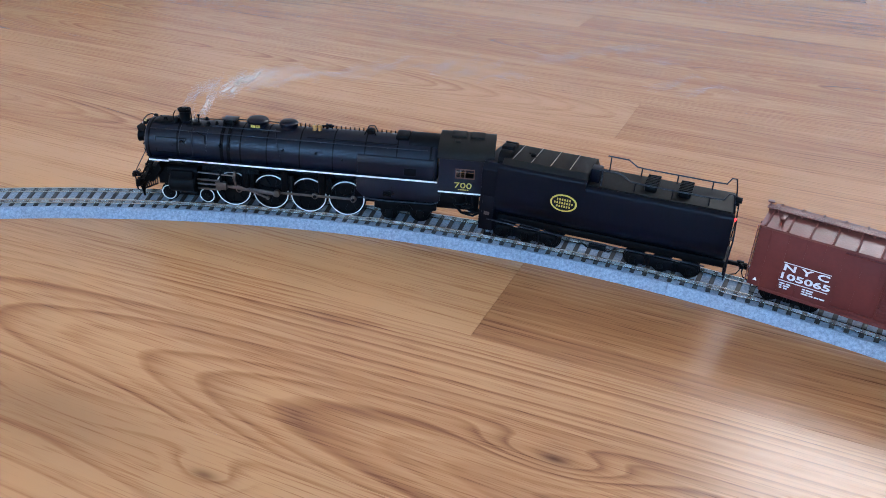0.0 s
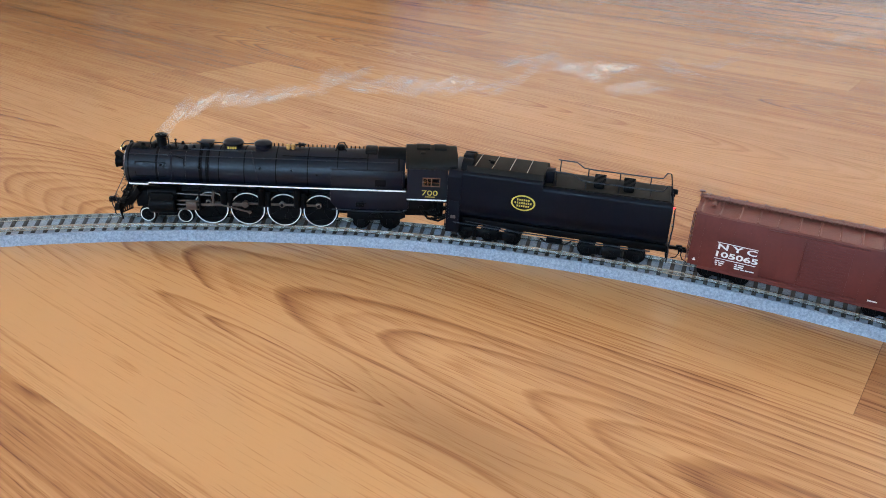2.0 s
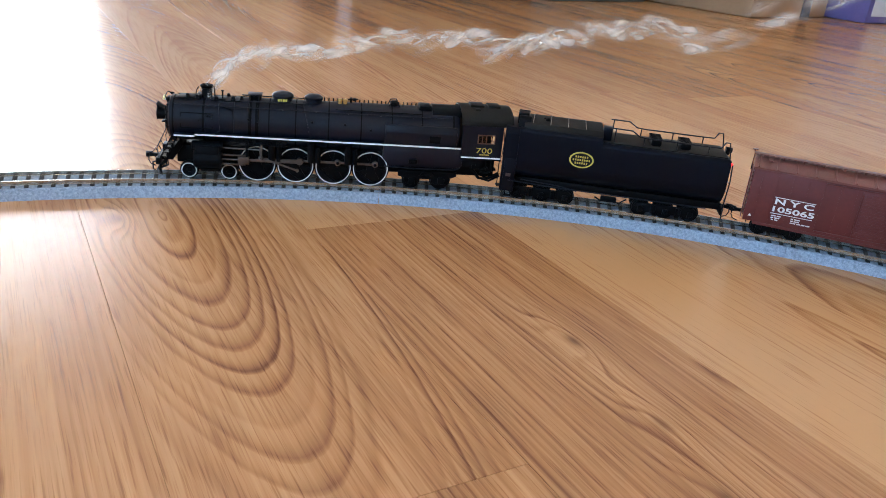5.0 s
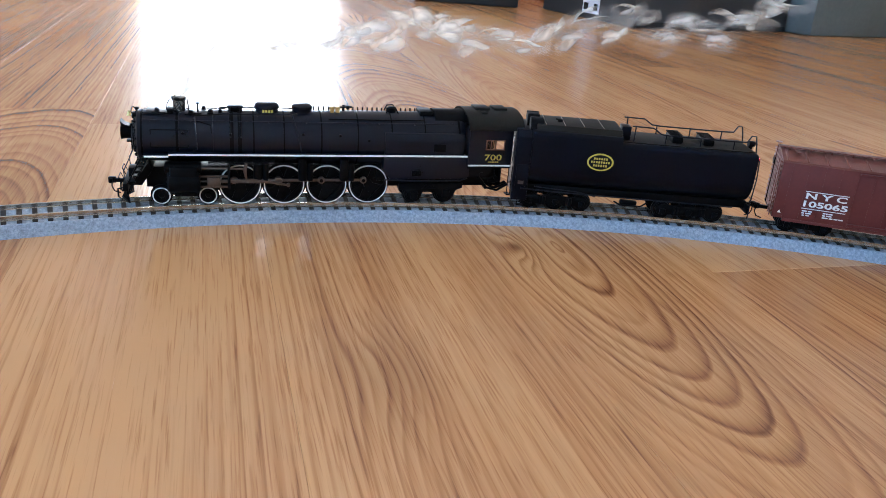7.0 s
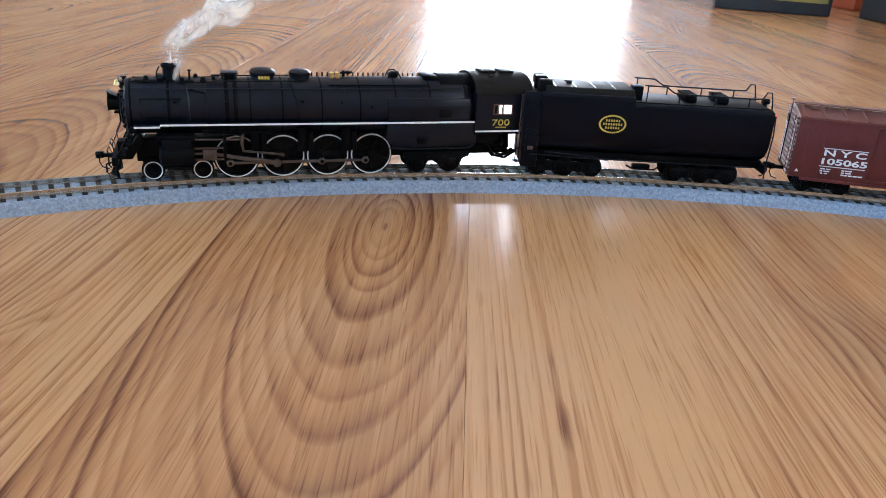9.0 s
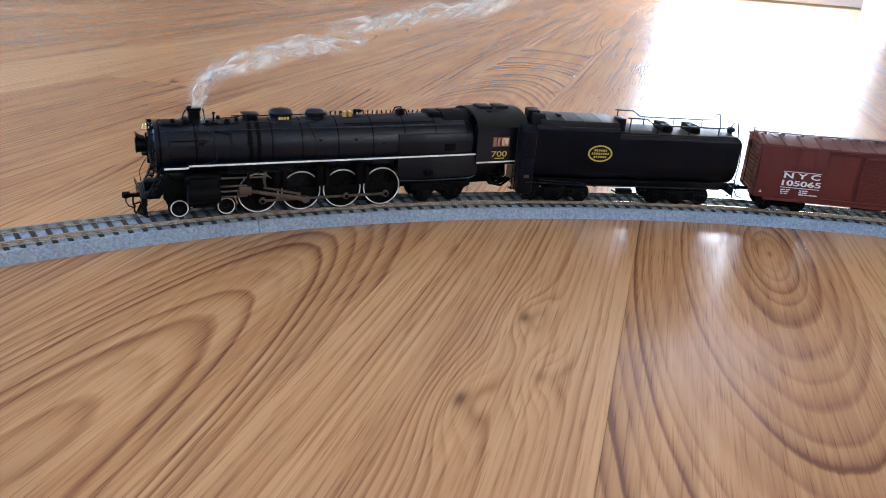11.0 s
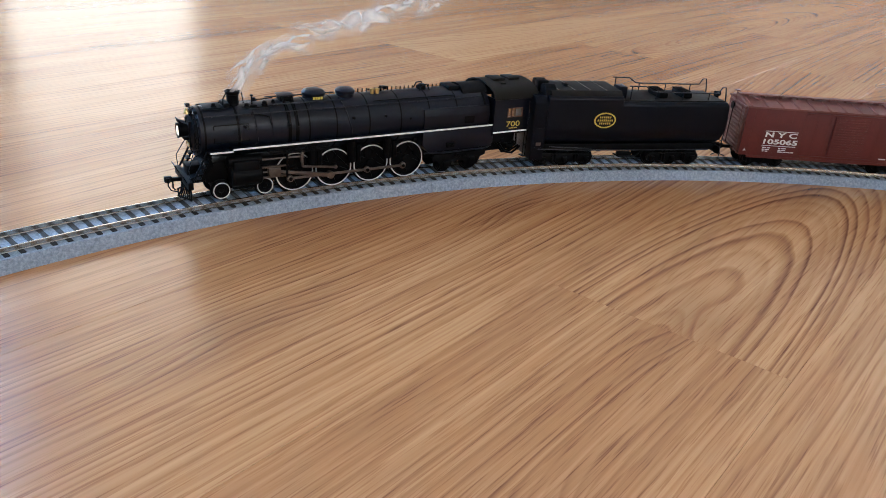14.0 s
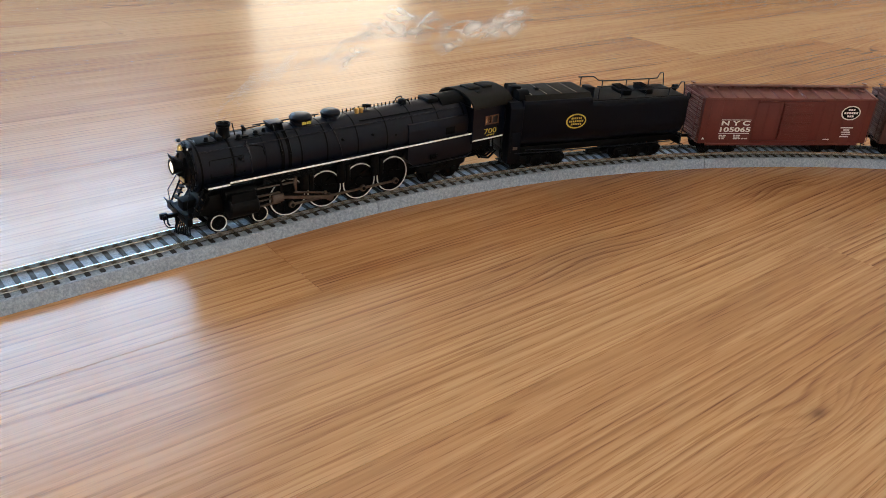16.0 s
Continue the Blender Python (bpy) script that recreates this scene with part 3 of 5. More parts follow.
def driver(parent, x):
    r = 11.25
    d = part("driving_wheelset", lathe(B(), [(-8, 1.6), (8, 1.6)], "y", n=10), M["soot"], parent, m=spin_pose(x, r, 0))
    for s in (-1, 1):
        bm, y = B(), s * 8.0
        lathe(bm, [(y - s * 1.3, r + 0.8), (y - s * 0.5, r + 0.8), (y - s * 0.4, r), (y + s * 1.5, r - 0.2), (y + s * 1.5, r - 1.5), (y - s * 0.6, r - 1.9), (y - s * 0.6, r - 1.5), (y - s * 1.2, r - 1.2)], "y", n=40, caps=False)
        for k in range(8):                                    # disc centre with deep webs
            box(bm, 1.5, r - 1.4, y - 0.6, y + 0.7, -1.5, 1.5, m=pose(0, 0, 0, 0, k * 45 + 22, 0))
        lathe(bm, [(y - s * 0.7, r - 1.3), (y - s * 0.1, r - 1.3)], "y", n=36)
        lathe(bm, [(y - s * 0.8, 2.9), (y + s * 1.5, 2.6), (y + s * 1.6, 0.4)], "y", n=20)
        part("wheel", bm, M["soot"], d)
        part("counterweight", prism(B(), [(-(r - 1.6) * math.cos(radians(b)), (r - 1.6) * math.sin(radians(b))) for b in range(-48, 49, 12)], y, y + s * 1.35), M["soot"], d)
        px, pz = (4.5, 0) if s > 0 else (0, 4.5)
        part("crank_pin", lathe(B(), [(y, 1.9), (y + s * 1.6, 1.7), (y + s * 1.6, 1.1), (y + s * 5.0, 1.0), (y + s * 5.1, 0.2)], "y", (px, 0, pz), n=14), M["soot"], d)
        y = s * 9.5
        part("tyre", lathe(B(), [(y - s * 0.3, r - 0.15), (y + s * 0.15, r - 0.20), (y + s * 0.15, r - 0.85), (y - s * 0.3, r - 0.85)], "y", n=56, caps=False), M["tyre"], d, "white painted tyre")
    SPINNING.append((d, x, r))
    return d


SPINNING, RODS = [], []
DRIVERS = (35.4, 11.8, -11.8, -35.4)


def handrail(parent, pts, r=0.28, posts=(), name="handrail"):
    bm = tube(B(), pts, r)
    for p, q in posts:
        tube(bm, [p, q], r * 0.9)
    return part(name, bm, M["black"], parent)


def coupler(parent, x, z, d):
    """Knuckle coupler with its trip pin."""
    bm = B()
    box(bm, x, x + d * 6.5, -1.1, 1.1, z - 1.0, z + 1.0, 0.3)
    box(bm, x + d * 5.5, x + d * 9.5, -2.2, 0.4, z - 1.6, z + 1.6, 0.5)
    box(bm, x + d * 7.0, x + d * 9.0, 0.6, 2.1, z - 1.3, z + 1.3, 0.4)
    tube(bm, [(x + d * 7.5, 0, z), (x + d * 7.8, 0, z - 3.5), (x + d * 6.5, 0.5, z - 6.0), (x + d * 3.4, 1.2, z - 6.8)], 0.35)
    return part("coupler", bm, M["soot"], parent)


def steam_locomotive():
    e = thing("steam_locomotive", "black model 4-8-4 steam locomotive with white stripe and white-rimmed wheels", "locomotive")
    AX, R1, R2 = 36.0, 13.6, 15.2
    # boiler barrel, smokebox at the front, wider firebox behind
    prof = [(87.4, 8.0), (87.6, 12.4), (86.6, R1), (66, R1), (65.8, R1 + 0.25), (49, R1 + 0.3), (48.8, R1 + 0.7), (18, R1 + 1.0), (-30, R2), (-70, R2 + 0.3), (-88, R2 + 0.3), (-90, R2 - 0.4)]
    part("boiler", lathe(B(), prof, "x", (0, 0, AX), n=56), M["black"], e, "satin black boiler")
    for x, r, w in ((84.5, R1, 0.5), (67, R1, 0.6), (47.5, R1 + 0.5, 0.5), (39.4, R1 + 0.85, 1.0), (35.2, R1 + 0.9, 1.0), (28, R1 + 0.9, 0.4), (12, R1 + 1.1, 0.4), (-8, R1 + 1.3, 0.4), (-28, R2, 0.4), (-47, R2 + 0.1, 0.4), (-66, R2 + 0.3, 0.4), (-86, R2 + 0.35, 0.6)):
        part("boiler_band", lathe(B(), [(x - w, r + 0.02), (x - w, r + 0.22 * min(1, w + 0.1)), (x + w, r + 0.22 * min(1, w + 0.1)), (x + w, r + 0.02)], "x", (0, 0, AX), n=48, caps=False), M["soot"], e)
    # smokebox front, door, headlight
    bm = lathe(B(), [(87.0, 12.2), (88.0, 11.8), (88.4, 9.6), (89.2, 9.0), (90.0, 6.0), (90.4, 0.5)], "x", (0, 0, AX), n=40)
    for k in range(20):
        w = 2 * math.pi * k / 20
        lathe(bm, [(88.0, 0.5), (89.0, 0.45)], "x", (0, 10.7 * math.cos(w), AX + 10.7 * math.sin(w)), n=6)
    for y in (-4, 4):
        box(bm, 89.0, 90.6, y - 0.5, y + 0.5, AX - 7, AX + 7, 0.2)
    part("smokebox_door", bm, M["soot"], e)
    hl = part("headlight", lathe(B(), [(89.5, 2.4), (90.5, 3.4), (94.6, 3.7), (95.6, 4.1), (95.7, 3.4), (94.8, 3.2)], "x", (0, 0, AX + 1.6), n=24), M["soot"], e)
    part("lens", lathe(B(), [(95.0, 3.15), (95.4, 2.4), (95.6, 0.2)], "x", (0, 0, AX + 1.6), n=24), M["lamp"], hl, "glowing warm headlight lens")
    bm = prism(B(), [(91, AX + 5.4), (95, AX + 5.6), (95.5, AX + 8.2), (93.6, AX + 6.4)], -3.6, 3.6)
    box(bm, 89, 93, -2.8, 2.8, AX - 3.3, AX - 2.5, 0.2)
    part("headlight_visor", bm, M["soot"], e)
    bm = box(B(), 86.6, 89.6, -2.2, 2.2, AX + 9.2, AX + 12.2, 0.4)
    tube(bm, [(87.6, -9.5, AX + 11), (89.4, -6, AX + 13.8), (89.6, 0, AX + 14.6), (89.4, 6, AX + 13.8), (87.6, 9.5, AX + 11)], 0.3)
    part("bell_bracket", bm, M["soot"], e)
    part("bell", lathe(B(), [(AX + 10.6, 1.7), (AX + 11.2, 1.4), (AX + 12.8, 1.0), (AX + 13.4, 0.4)], "z", (90.6, 1.5, 0), n=16), M["brass"], e, "small brass bell")
    for y in (-7.8, 7.8):
        mk = part("marker_lamp", lathe(B(), [(86.8, 0.9), (88.2, 1.0), (88.8, 0.7)], "x", (0, y, AX + 12.4), n=12), M["soot"], e)
        part("lens", lathe(B(), [(88.7, 0.72), (89.2, 0.55), (89.3, 0.1)], "x", (0, y, AX + 12.4), n=12), M["letter"], mk, "pale marker lens")
    # chimney
    bm = lathe(B(), [(AX + 12.0, 4.4), (AX + 13.6, 3.5), (AX + 14.6, 3.1), (AX + 18.8, 3.2), (AX + 19.2, 3.7), (AX + 20.2, 3.7), (AX + 20.3, 2.8), (AX + 16.0, 2.6)], "z", (66.0, 0, 0), n=32, caps=False)
    part("smokestack", bm, M["soot"], e)
    bm = lathe(B(), [(AX + 19.4, 3.75), (AX + 20.6, 4.0), (AX + 20.8, 3.5), (AX + 19.6, 3.4)], "z", (66.0, 0, 0), n=32, caps=False)
    tube(bm, [(70.4, 3.0, AX + 20), (71.8, 3.0, AX + 17.5), (72.2, 3.2, AX + 14.2)], 0.3), tube(bm, [(61.6, 1.4, AX + 20.2), (60.9, 2.4, AX + 14.0)], 0.35)
    part("stack_cap", bm, M["soot"], e)
    part("feedwater_heater", box(B(), 68.8, 72.0, -5.0, 5.0, AX + 12.0, AX + 15.3, 0.8), M["soot"], e)
    for x0, x1 in ((54.5, 60.5), (72.5, 82.5)):
        part("walkway_plate", box(B(), x0, x1, -5.6, 5.6, AX + 12.6, AX + 13.6, 0.2), M["soot"], e)
    # domes, whistle, valves, turret
    sand = part("sand_dome", lathe(B(), [(AX + 12, 6.6), (AX + 15.2, 6.0), (AX + 16.2, 6.5), (AX + 17.4, 6.6), (AX + 18.6, 5.6), (AX + 19.3, 3.5), (AX + 19.4, 0.3)], "z", (20.6, 0, 0), n=36), M["black"], e)
    for i in range(4):
        part("lettering_bar", box(B(), 23.0 - 1.5 * i - 0.9, 23.0 - 1.5 * i + 0.2, 6.2, 6.5, AX + 14.5, AX + 16.0), M["gold"], sand, "yellow lettering")
    part("steam_dome", lathe(B(), [(AX + 12, 5.4), (AX + 15.4, 5.2), (AX + 16.2, 5.7), (AX + 17.4, 5.7), (AX + 18.5, 4.4), (AX + 18.9, 0.3)], "z", (1.6, 0, 0), n=32), M["black"], e)
    part("dome_panel", prism(B(), [(R1 * math.sin(radians(b)), AX + (R1 + 1.7) * math.cos(radians(b))) for b in range(24, 70, 6)] + [(R1 * 0.9 * math.sin(radians(b)), AX + R1 * math.cos(radians(b))) for b in range(66, 20, -6)], 16.0, 25.6, "yz"), M["black"], e)
    part("junction_box", box(B(), 33.6, 41.0, -3.4, 3.4, AX + 13.4, AX + 16.6, 0.7), M["soot"], e)
    part("junction_lid", box(B(), 33.0, 41.6, -3.9, 3.9, AX + 16.4, AX + 17.3, 0.3), M["black"], e)
    for x in (34.6, 40.0):
        part("clamp_strap", tube(B(), [(x, 3.6, AX + 16.8), (x, 6.0, AX + 14.2), (x, 11.5, AX + 9.6), (x, 14.9, AX + 3.0)], 0.55), M["soot"], e)
    # small fittings on the smokebox and along the top of the boiler
    part("drain_cock", lathe(B(), [(AX + 13, 0.5), (AX + 17.6, 0.45), (AX + 17.8, 0.9), (AX + 18.6, 0.8)], "z", (56.5, 2.5, 0), n=10), M["soot"], e)
    for x, y, r in ((60.0, 5.0, 1.3), (53.5, -3.0, 1.1), (50.0, 4.2, 1.4), (45.0, 3.4, 1.0), (77.0, 3.0, 1.2)):
        z = AX + math.sqrt((R1 + 0.3) ** 2 - y * y)
        part("boiler_fitting", lathe(B(), [(z - 0.6, r * 1.3), (z + 0.5, r * 1.3), (z + 0.6, r), (z + 1.8, r * 0.8), (z + 2.1, 0.2)], "z", (x, y, 0), n=12), M["soot"], e)
    for pts in ([(63, 6.5, AX + 13.0), (56, 7.4, AX + 12.8), (47, 7.2, AX + 13.2), (42, 6.4, AX + 13.8)], [(84, 5.5, AX + 13.1), (76, 6.6, AX + 12.8), (70, 6.2, AX + 13.4)], [(59, 9.6, AX + 10.8), (50, 11.8, AX + 8.6), (49.4, 13.8, AX + 4.2)], [(-12, 9.6, AX + 12.4), (-40, 9.9, AX + 12.5), (-66, 10.2, AX + 12.7)]):
        for sd in (-1, 1):
            part("oil_pipe", tube(B(), [(x, sd * y, z) for x, y, z in pts], 0.32), M["soot"], e)
    for k in range(18):
        w = 2 * math.pi * k / 18 + 0.1
        part("rim_bolt", lathe(B(), [(86.4, 0.55), (87.9, 0.5)], "x", (0, 12.6 * math.cos(w), AX + 12.6 * math.sin(w)), n=6), M["soot"], e)
    part("front_number_plate", box(B(), 90.3, 90.9, -3.2, 3.2, AX - 7.2, AX - 5.0, 0.2), M["brass"], e, "small brass front plate")
    for x in (-14.6, -17.8):
        part("safety_valve", lathe(B(), [(AX + 14, 1.3), (AX + 16.2, 1.2), (AX + 16.4, 1.5), (AX + 17.6, 1.4), (AX + 18.0, 0.3)], "z", (x, 2.2, 0), n=14), M["brass"], e, "polished brass safety valve")
    bm = tube(B(), [(-13, 0, AX + 16.6), (-26, 0, AX + 17.4)], 0.55)
    lathe(bm, [(AX + 14, 0.8), (AX + 18.2, 0.8)], "z", (-21.5, -1, 0), n=10)
    box(bm, -24.6, -22.6, -1.4, 1.4, AX + 16.4, AX + 18.2, 0.3)
    part("whistle", bm, M["soot"], e)
    bm = lathe(B(), [(AX + 13.5, 3.0), (AX + 17.4, 2.6), (AX + 18.2, 1.4)], "z", (-48.4, 0, 0), n=18)
    for y in (-3.6, 3.6):
        tube(bm, [(-52, y, AX + 15), (-50, y, AX + 18.5), (-46.6, y, AX + 18.2), (-45, y, AX + 15)], 0.4)
    part("turret", bm, M["soot"], e)
    bm = B()
    for i in range(26):
        lathe(bm, [(AX + 14.4, 0.42), (AX + 16.9, 0.36)], "z", (6.0 - 2.75 * i, -2.4, 0), n=6)
    part("staybolt_caps", bm, M["soot"], e)
    part("turret_cover", box(B(), -72, -64, -6, 6, AX + 13.6, AX + 17.0, 1.0), M["soot"], e)
    # boiler handrails and pipes
    for s in (-1, 1):
        y, z = s * 11.2, AX + 10.6
        handrail(e, [(84, y * 0.93, z), (48, y, z), (-30, y * 1.08, z + 0.4), (-84, y * 1.12, z + 0.8)], 0.26, [((x, y * (1 + (48 - x) / 1500), z), (x, y * 0.92, z - 0.8)) for x in (80, 60, 40, 20, 0, -20, -40, -60)])
        handrail(e, [(58, s * 9.0, AX + 12), (57.5, s * 13.4, AX + 4), (57.3, s * 14.2, AX - 4), (60, s * 14.4, AX - 5.5)], 0.42, name="steam_pipe")
        handrail(e, [(46, s * 8.0, AX + 14), (30, s * 8.0, AX + 13.9), (5, s * 8.0, AX + 14.2)], 0.35, name="sand_pipe")
        handrail(e, [(8, s * 6.2, AX + 15), (6, s * 12.5, AX + 9), (4, s * 15.2, AX + 1), (3, s * 15.6, AX - 5)], 0.3, name="sand_pipe")
        for x in (64, 40, 2, -18, -34, -58):
            part("washout_plug", lathe(B(), [(s * (R1 + 0.2), 0.8), (s * (R1 + 1.6), 0.7)], "y", (x, 0, AX + 3 + 2 * math.sin(x)), n=10), M["soot"], e)
        rect = [(80, 6.0), (61.5, 6.0), (61.5, -3.0), (80, -3.0)]
        bm = B()
        for (xa, za), (xb, zb) in zip(rect, rect[1:] + rect[:1]):
            tube(bm, [(xa, s * math.sqrt((R1 + 0.35) ** 2 - za * za), AX + za), (xb, s * math.sqrt((R1 + 0.35) ** 2 - zb * zb), AX + zb)], 0.28)
        part("access_panel", bm, M["soot"], e)
    # running boards with white edges
    for s in (-1, 1):
        y0, y1 = s * 11.0, s * 17.0
        part("running_board", box(B(), -89, 72, min(y0, y1), max(y0, y1), 29.4, 30.2, 0.1), M["black"], e)
        part("front_step_board", box(B(), 72, 84, min(y0, y1) + (0.6 if s < 0 else 0), max(y0, y1) - (0.6 if s > 0 else 0), 28.6, 29.3, 0.1), M["black"], e)
        yy = sorted((s * 17.0, s * 17.25))
        part("edge_stripe", box(B(), -91, 71.5, *yy, 29.4, 30.35), M["stripe"], e, "white painted edge stripe")
        part("edge_stripe", box(B(), 71.5, 83.5, *yy, 28.4, 29.35), M["stripe"], e, "white painted edge stripe")
        for i in range(7):                                    # radiator pipes under the board
            part("cooling_pipe", tube(B(), [(52, s * 14.6, 28.6 - 0.72 * i), (17, s * 14.6, 28.6 - 0.72 * i)], 0.26, n=5), M["soot"], e)
    # firebox flank, ash pan, frame
    for s in (-1, 1):
        yy = sorted((s * 9, s * 16.2))
        bm = B()
        prism(bm, [(-42.5, 29.3), (-42.5, 20.6), (-46.5, 16.2), (-88, 16.2), (-93, 17.6), (-93, 29.3)], *yy, bevel=0.3)
        part("firebox_side", bm, M["black"], e)
        part("firebox_jacket", prism(B(), [(s * 9, 30.3), (s * 15.95, 30.3), (s * 15.95, 38.0), (s * 15.2, 42.2), (s * 9, 44)], -88.5, -43.0, "yz", bevel=0.25), M["black"], e)
        part("jacket_door", box(B(), -78, -71, *sorted((s * 15.9, s * 16.15)), 32.2, 36.6, 0.08), M["soot"], e)
        yz = sorted((s * 16.2, s * 17.6))
        bm = box(B(), -64.2, -58.8, *yz, 18.3, 21.3, 0.3)
        for x in (-62.8, -60.4):
            lathe(bm, [(s * 17.4, 0.8), (s * 18.2, 0.6)], "y", (x, 0, 19.8), n=10)
        part("lubricator", bm, M["soot"], e)
        handrail(e, [(-43.5, s * 16.6, 16.0), (-60, s * 16.8, 15.3), (-88, s * 16.8, 15.5), (-92, s * 16.4, 17)], 0.45, name="injector_pipe")
    bm = box(B(), -92, 84, -6.3, 6.3, 9.0, 20.2, 0.5)
    box(bm, -86, -40, -9.5, 9.5, 13, 26, 0.6)
    part("frame", bm, M["soot"], e)
    for x in (26, 2, -21):
        for s in (-1, 1):
            bm = B()
            lathe(bm, [(14.5, 2.3), (15, 2.5), (26.5, 2.5), (27.5, 1.6)], "z", (x, s * 12.2, 0), n=14)
            lathe(bm, [(14.5, 1.8), (24.5, 1.8)], "z", (x - 4.0, s * 12.4, 0), n=12)
            part("air_pump", bm, M["soot"], e)
    # cab: walls with real window openings, roof, hatch
    YC = 17.6
    for s in (-1, 1):
        yy = sorted((s * (YC - 0.9), s * YC))
        bm = B()
        x0, x1, z0, z1 = -117.5, -91.5, 24.4, 46.5
        wx0, wx1, wz0, wz1 = -112.4, -101.6, 34.2, 39.6
        for a, b, c, d in ((x0, wx0, z0, z1), (wx1, x1, z0, z1), (wx0, wx1, z0, wz0), (wx0, wx1, wz1, z1)):
            box(bm, a, b, *yy, c, d)
        side = part("cab_side", bm, M["black"], e)
        part("cab_window_frame", [box(bm2, a, b, s * YC - 0.35, s * YC + 0.35, c, d) for bm2 in [B()] for a, b, c, d in ((wx0 - .3, wx0 + .3, wz0 - .3, wz1 + .3), (wx1 - .3, wx1 + .3, wz0 - .3, wz1 + .3), (wx0, wx1, wz0 - .3, wz0 + .3), (wx0, wx1, wz1 - .3, wz1 + .3), (-107.3, -106.7, wz0, wz1), (-104.6, -104.2, wz0, wz1))][0], material_brown, side, "brown window frame")
        part("pane", box(B(), wx0 + 4.6, wx1, s * (YC - 0.7) - 0.1, s * (YC - 0.7) + 0.1, wz0, wz1), M["glass"], side)
        part("cab_stripe", box(B(), -117.3, -91.6, *sorted((s * YC, s * YC + s * 0.22)), 24.3, 25.2), M["stripe"], e, "white painted cab stripe")
        handrail(e, [(-118.2, s * (YC - 0.4), 26), (-118.6, s * (YC + 0.3), 34), (-118.2, s * (YC - 0.4), 43)], 0.28)
    words("700", 0.0036, M["gold"], e, side_face(-106.2, YC + 0.12, 29.4), "cab_number", 1.45, label="yellow cab number")
    words("700", 0.0030, M["gold"], e, pose(-106.2 * MM, -(YC + 0.12) * MM, 29.4 * MM, 90, 0, 0), "cab_number", 1.45, label="yellow cab number")
    bm = B()
    for i in range(5):
        box(bm, -103.4 - 1.3 * i, -104.4 - 1.3 * i, YC, YC + 0.15, 26.6, 27.2)
    part("small_lettering_bar", bm, M["gold"], e)
    part("cab_front", box(B(), -92.4, -91.5, -YC + 1, YC - 1, 24.4, 46.0), M["black"], e)
    part("cab_floor", box(B(), -118, -91.5, -YC + 1, YC - 1, 22.8, 24.2), M["soot"], e)
    part("backhead", box(B(), -98, -92.5, -9, 9, 24.3, 44, 1.5), M["soot"], e)
    arch = [(YC + 0.9, 45.6)] + [((YC + 0.9) * math.cos(radians(b)), 45.6 + 9.0 * math.sin(radians(b)) ** 0.85) for b in range(10, 171, 10)] + [(-YC - 0.9, 45.6)]
    inner = [(y * 0.95, 45.2 + (z - 45.6) * 0.92) for y, z in reversed(arch)]
    part("cab_roof", prism(B(), arch + inner, -123.4, -90.4, "yz"), M["roof"], e, "sooty dark cab roof")
    bm = B()
    for x0, x1 in ((-106, -97), (-116.5, -108.5)):
        box(bm, x0, x1, -5.0, 5.0, 54.0, 55.6, 0.4)
    box(bm, -103, -99.5, 6.5, 10.5, 51.5, 54.2, 0.6)
    part("roof_hatch", bm, M["roof"], e)
    part("roof_front_cowl", prism(B(), [(y * 0.50, 46.5 + (z - 45.6) * 0.78) for y, z in arch], -90.4, -72.5, "yz"), M["soot"], e)
    for s in (-1, 1):
        bm = B()
        tube(bm, [(-108, s * 15, 24), (-109, s * 15, 18), (-106, s * 14.5, 16), (-102, s * 14.5, 16.4), (-98, s * 14, 19)], 0.5)
        tube(bm, [(-112, s * 14, 24), (-113, s * 14, 15), (-110, s * 13, 13.5), (-106, s * 13, 14)], 0.6)
        tube(bm, [(-104, s * 14.8, 24), (-103.5, s * 14.8, 19)], 0.7)
        lathe(bm, [(s * 13, 1.6), (s * 16, 1.6)], "y", (-101, 0, 18.5), n=12)
        lathe(bm, [(s * 13, 1.1), (s * 15.5, 1.1)], "y", (-110, 0, 16.5), n=12)
        box(bm, -119.5, -116.8, s * 13.2 - 0.3, s * 17.4, 6.6, 7.2) if s > 0 else box(bm, -119.5, -116.8, -17.4, -12.9, 6.6, 7.2)
        for x in (-119.2, -117.1):
            tube(bm, [(x, s * 16.6, 24), (x, s * 16.6, 7)], 0.3)
        tube(bm, [(-119.2, s * 16.6, 14.5), (-117.1, s * 16.6, 14.5)], 0.3)
        part("cab_piping", bm, M["soot"], e)
    bm = box(B(), -116, -90, -7.5, 7.5, 9.5, 20.5, 0.6)
    for i, y in enumerate((-9, -5, 5, 9, 11.5)):
        tube(bm, [(-96 - i, y, 17), (-106, y, 8.5 + i % 3), (-113, y * 0.9, 7.5 + i % 2), (-120, y * 0.8, 11)], 0.75)
    prism(bm, [(-92, 17.5), (-92, 23.5), (-108, 23.5), (-104, 17.5)], 9, 15.5)
    prism(bm, [(-92, 17.5), (-92, 23.5), (-108, 23.5), (-104, 17.5)], -15.5, -9)
    part("drawbar_box", bm, M["soot"], e)
    # cylinders, crosshead guides, pilot
    for s in (-1, 1):
        bm = B()
        lathe(bm, [(56.2, 0.6), (56.2, 5.0), (57, 5.7), (72.0, 5.7), (72.8, 5.0), (73.2, 1.0)], "x", (0, s * 13.2, 14.0), n=26)
        lathe(bm, [(55.6, 0.6), (55.6, 3.2), (73.6, 3.2), (74.4, 1.5)], "x", (0, s * 11.8, 21.6), n=20)
        box(bm, 57.5, 71.5, *sorted((s * 8.0, s * 17.4)), 13.5, 22.8, 0.8)
        part("cylinder", bm, M["soot"], e)
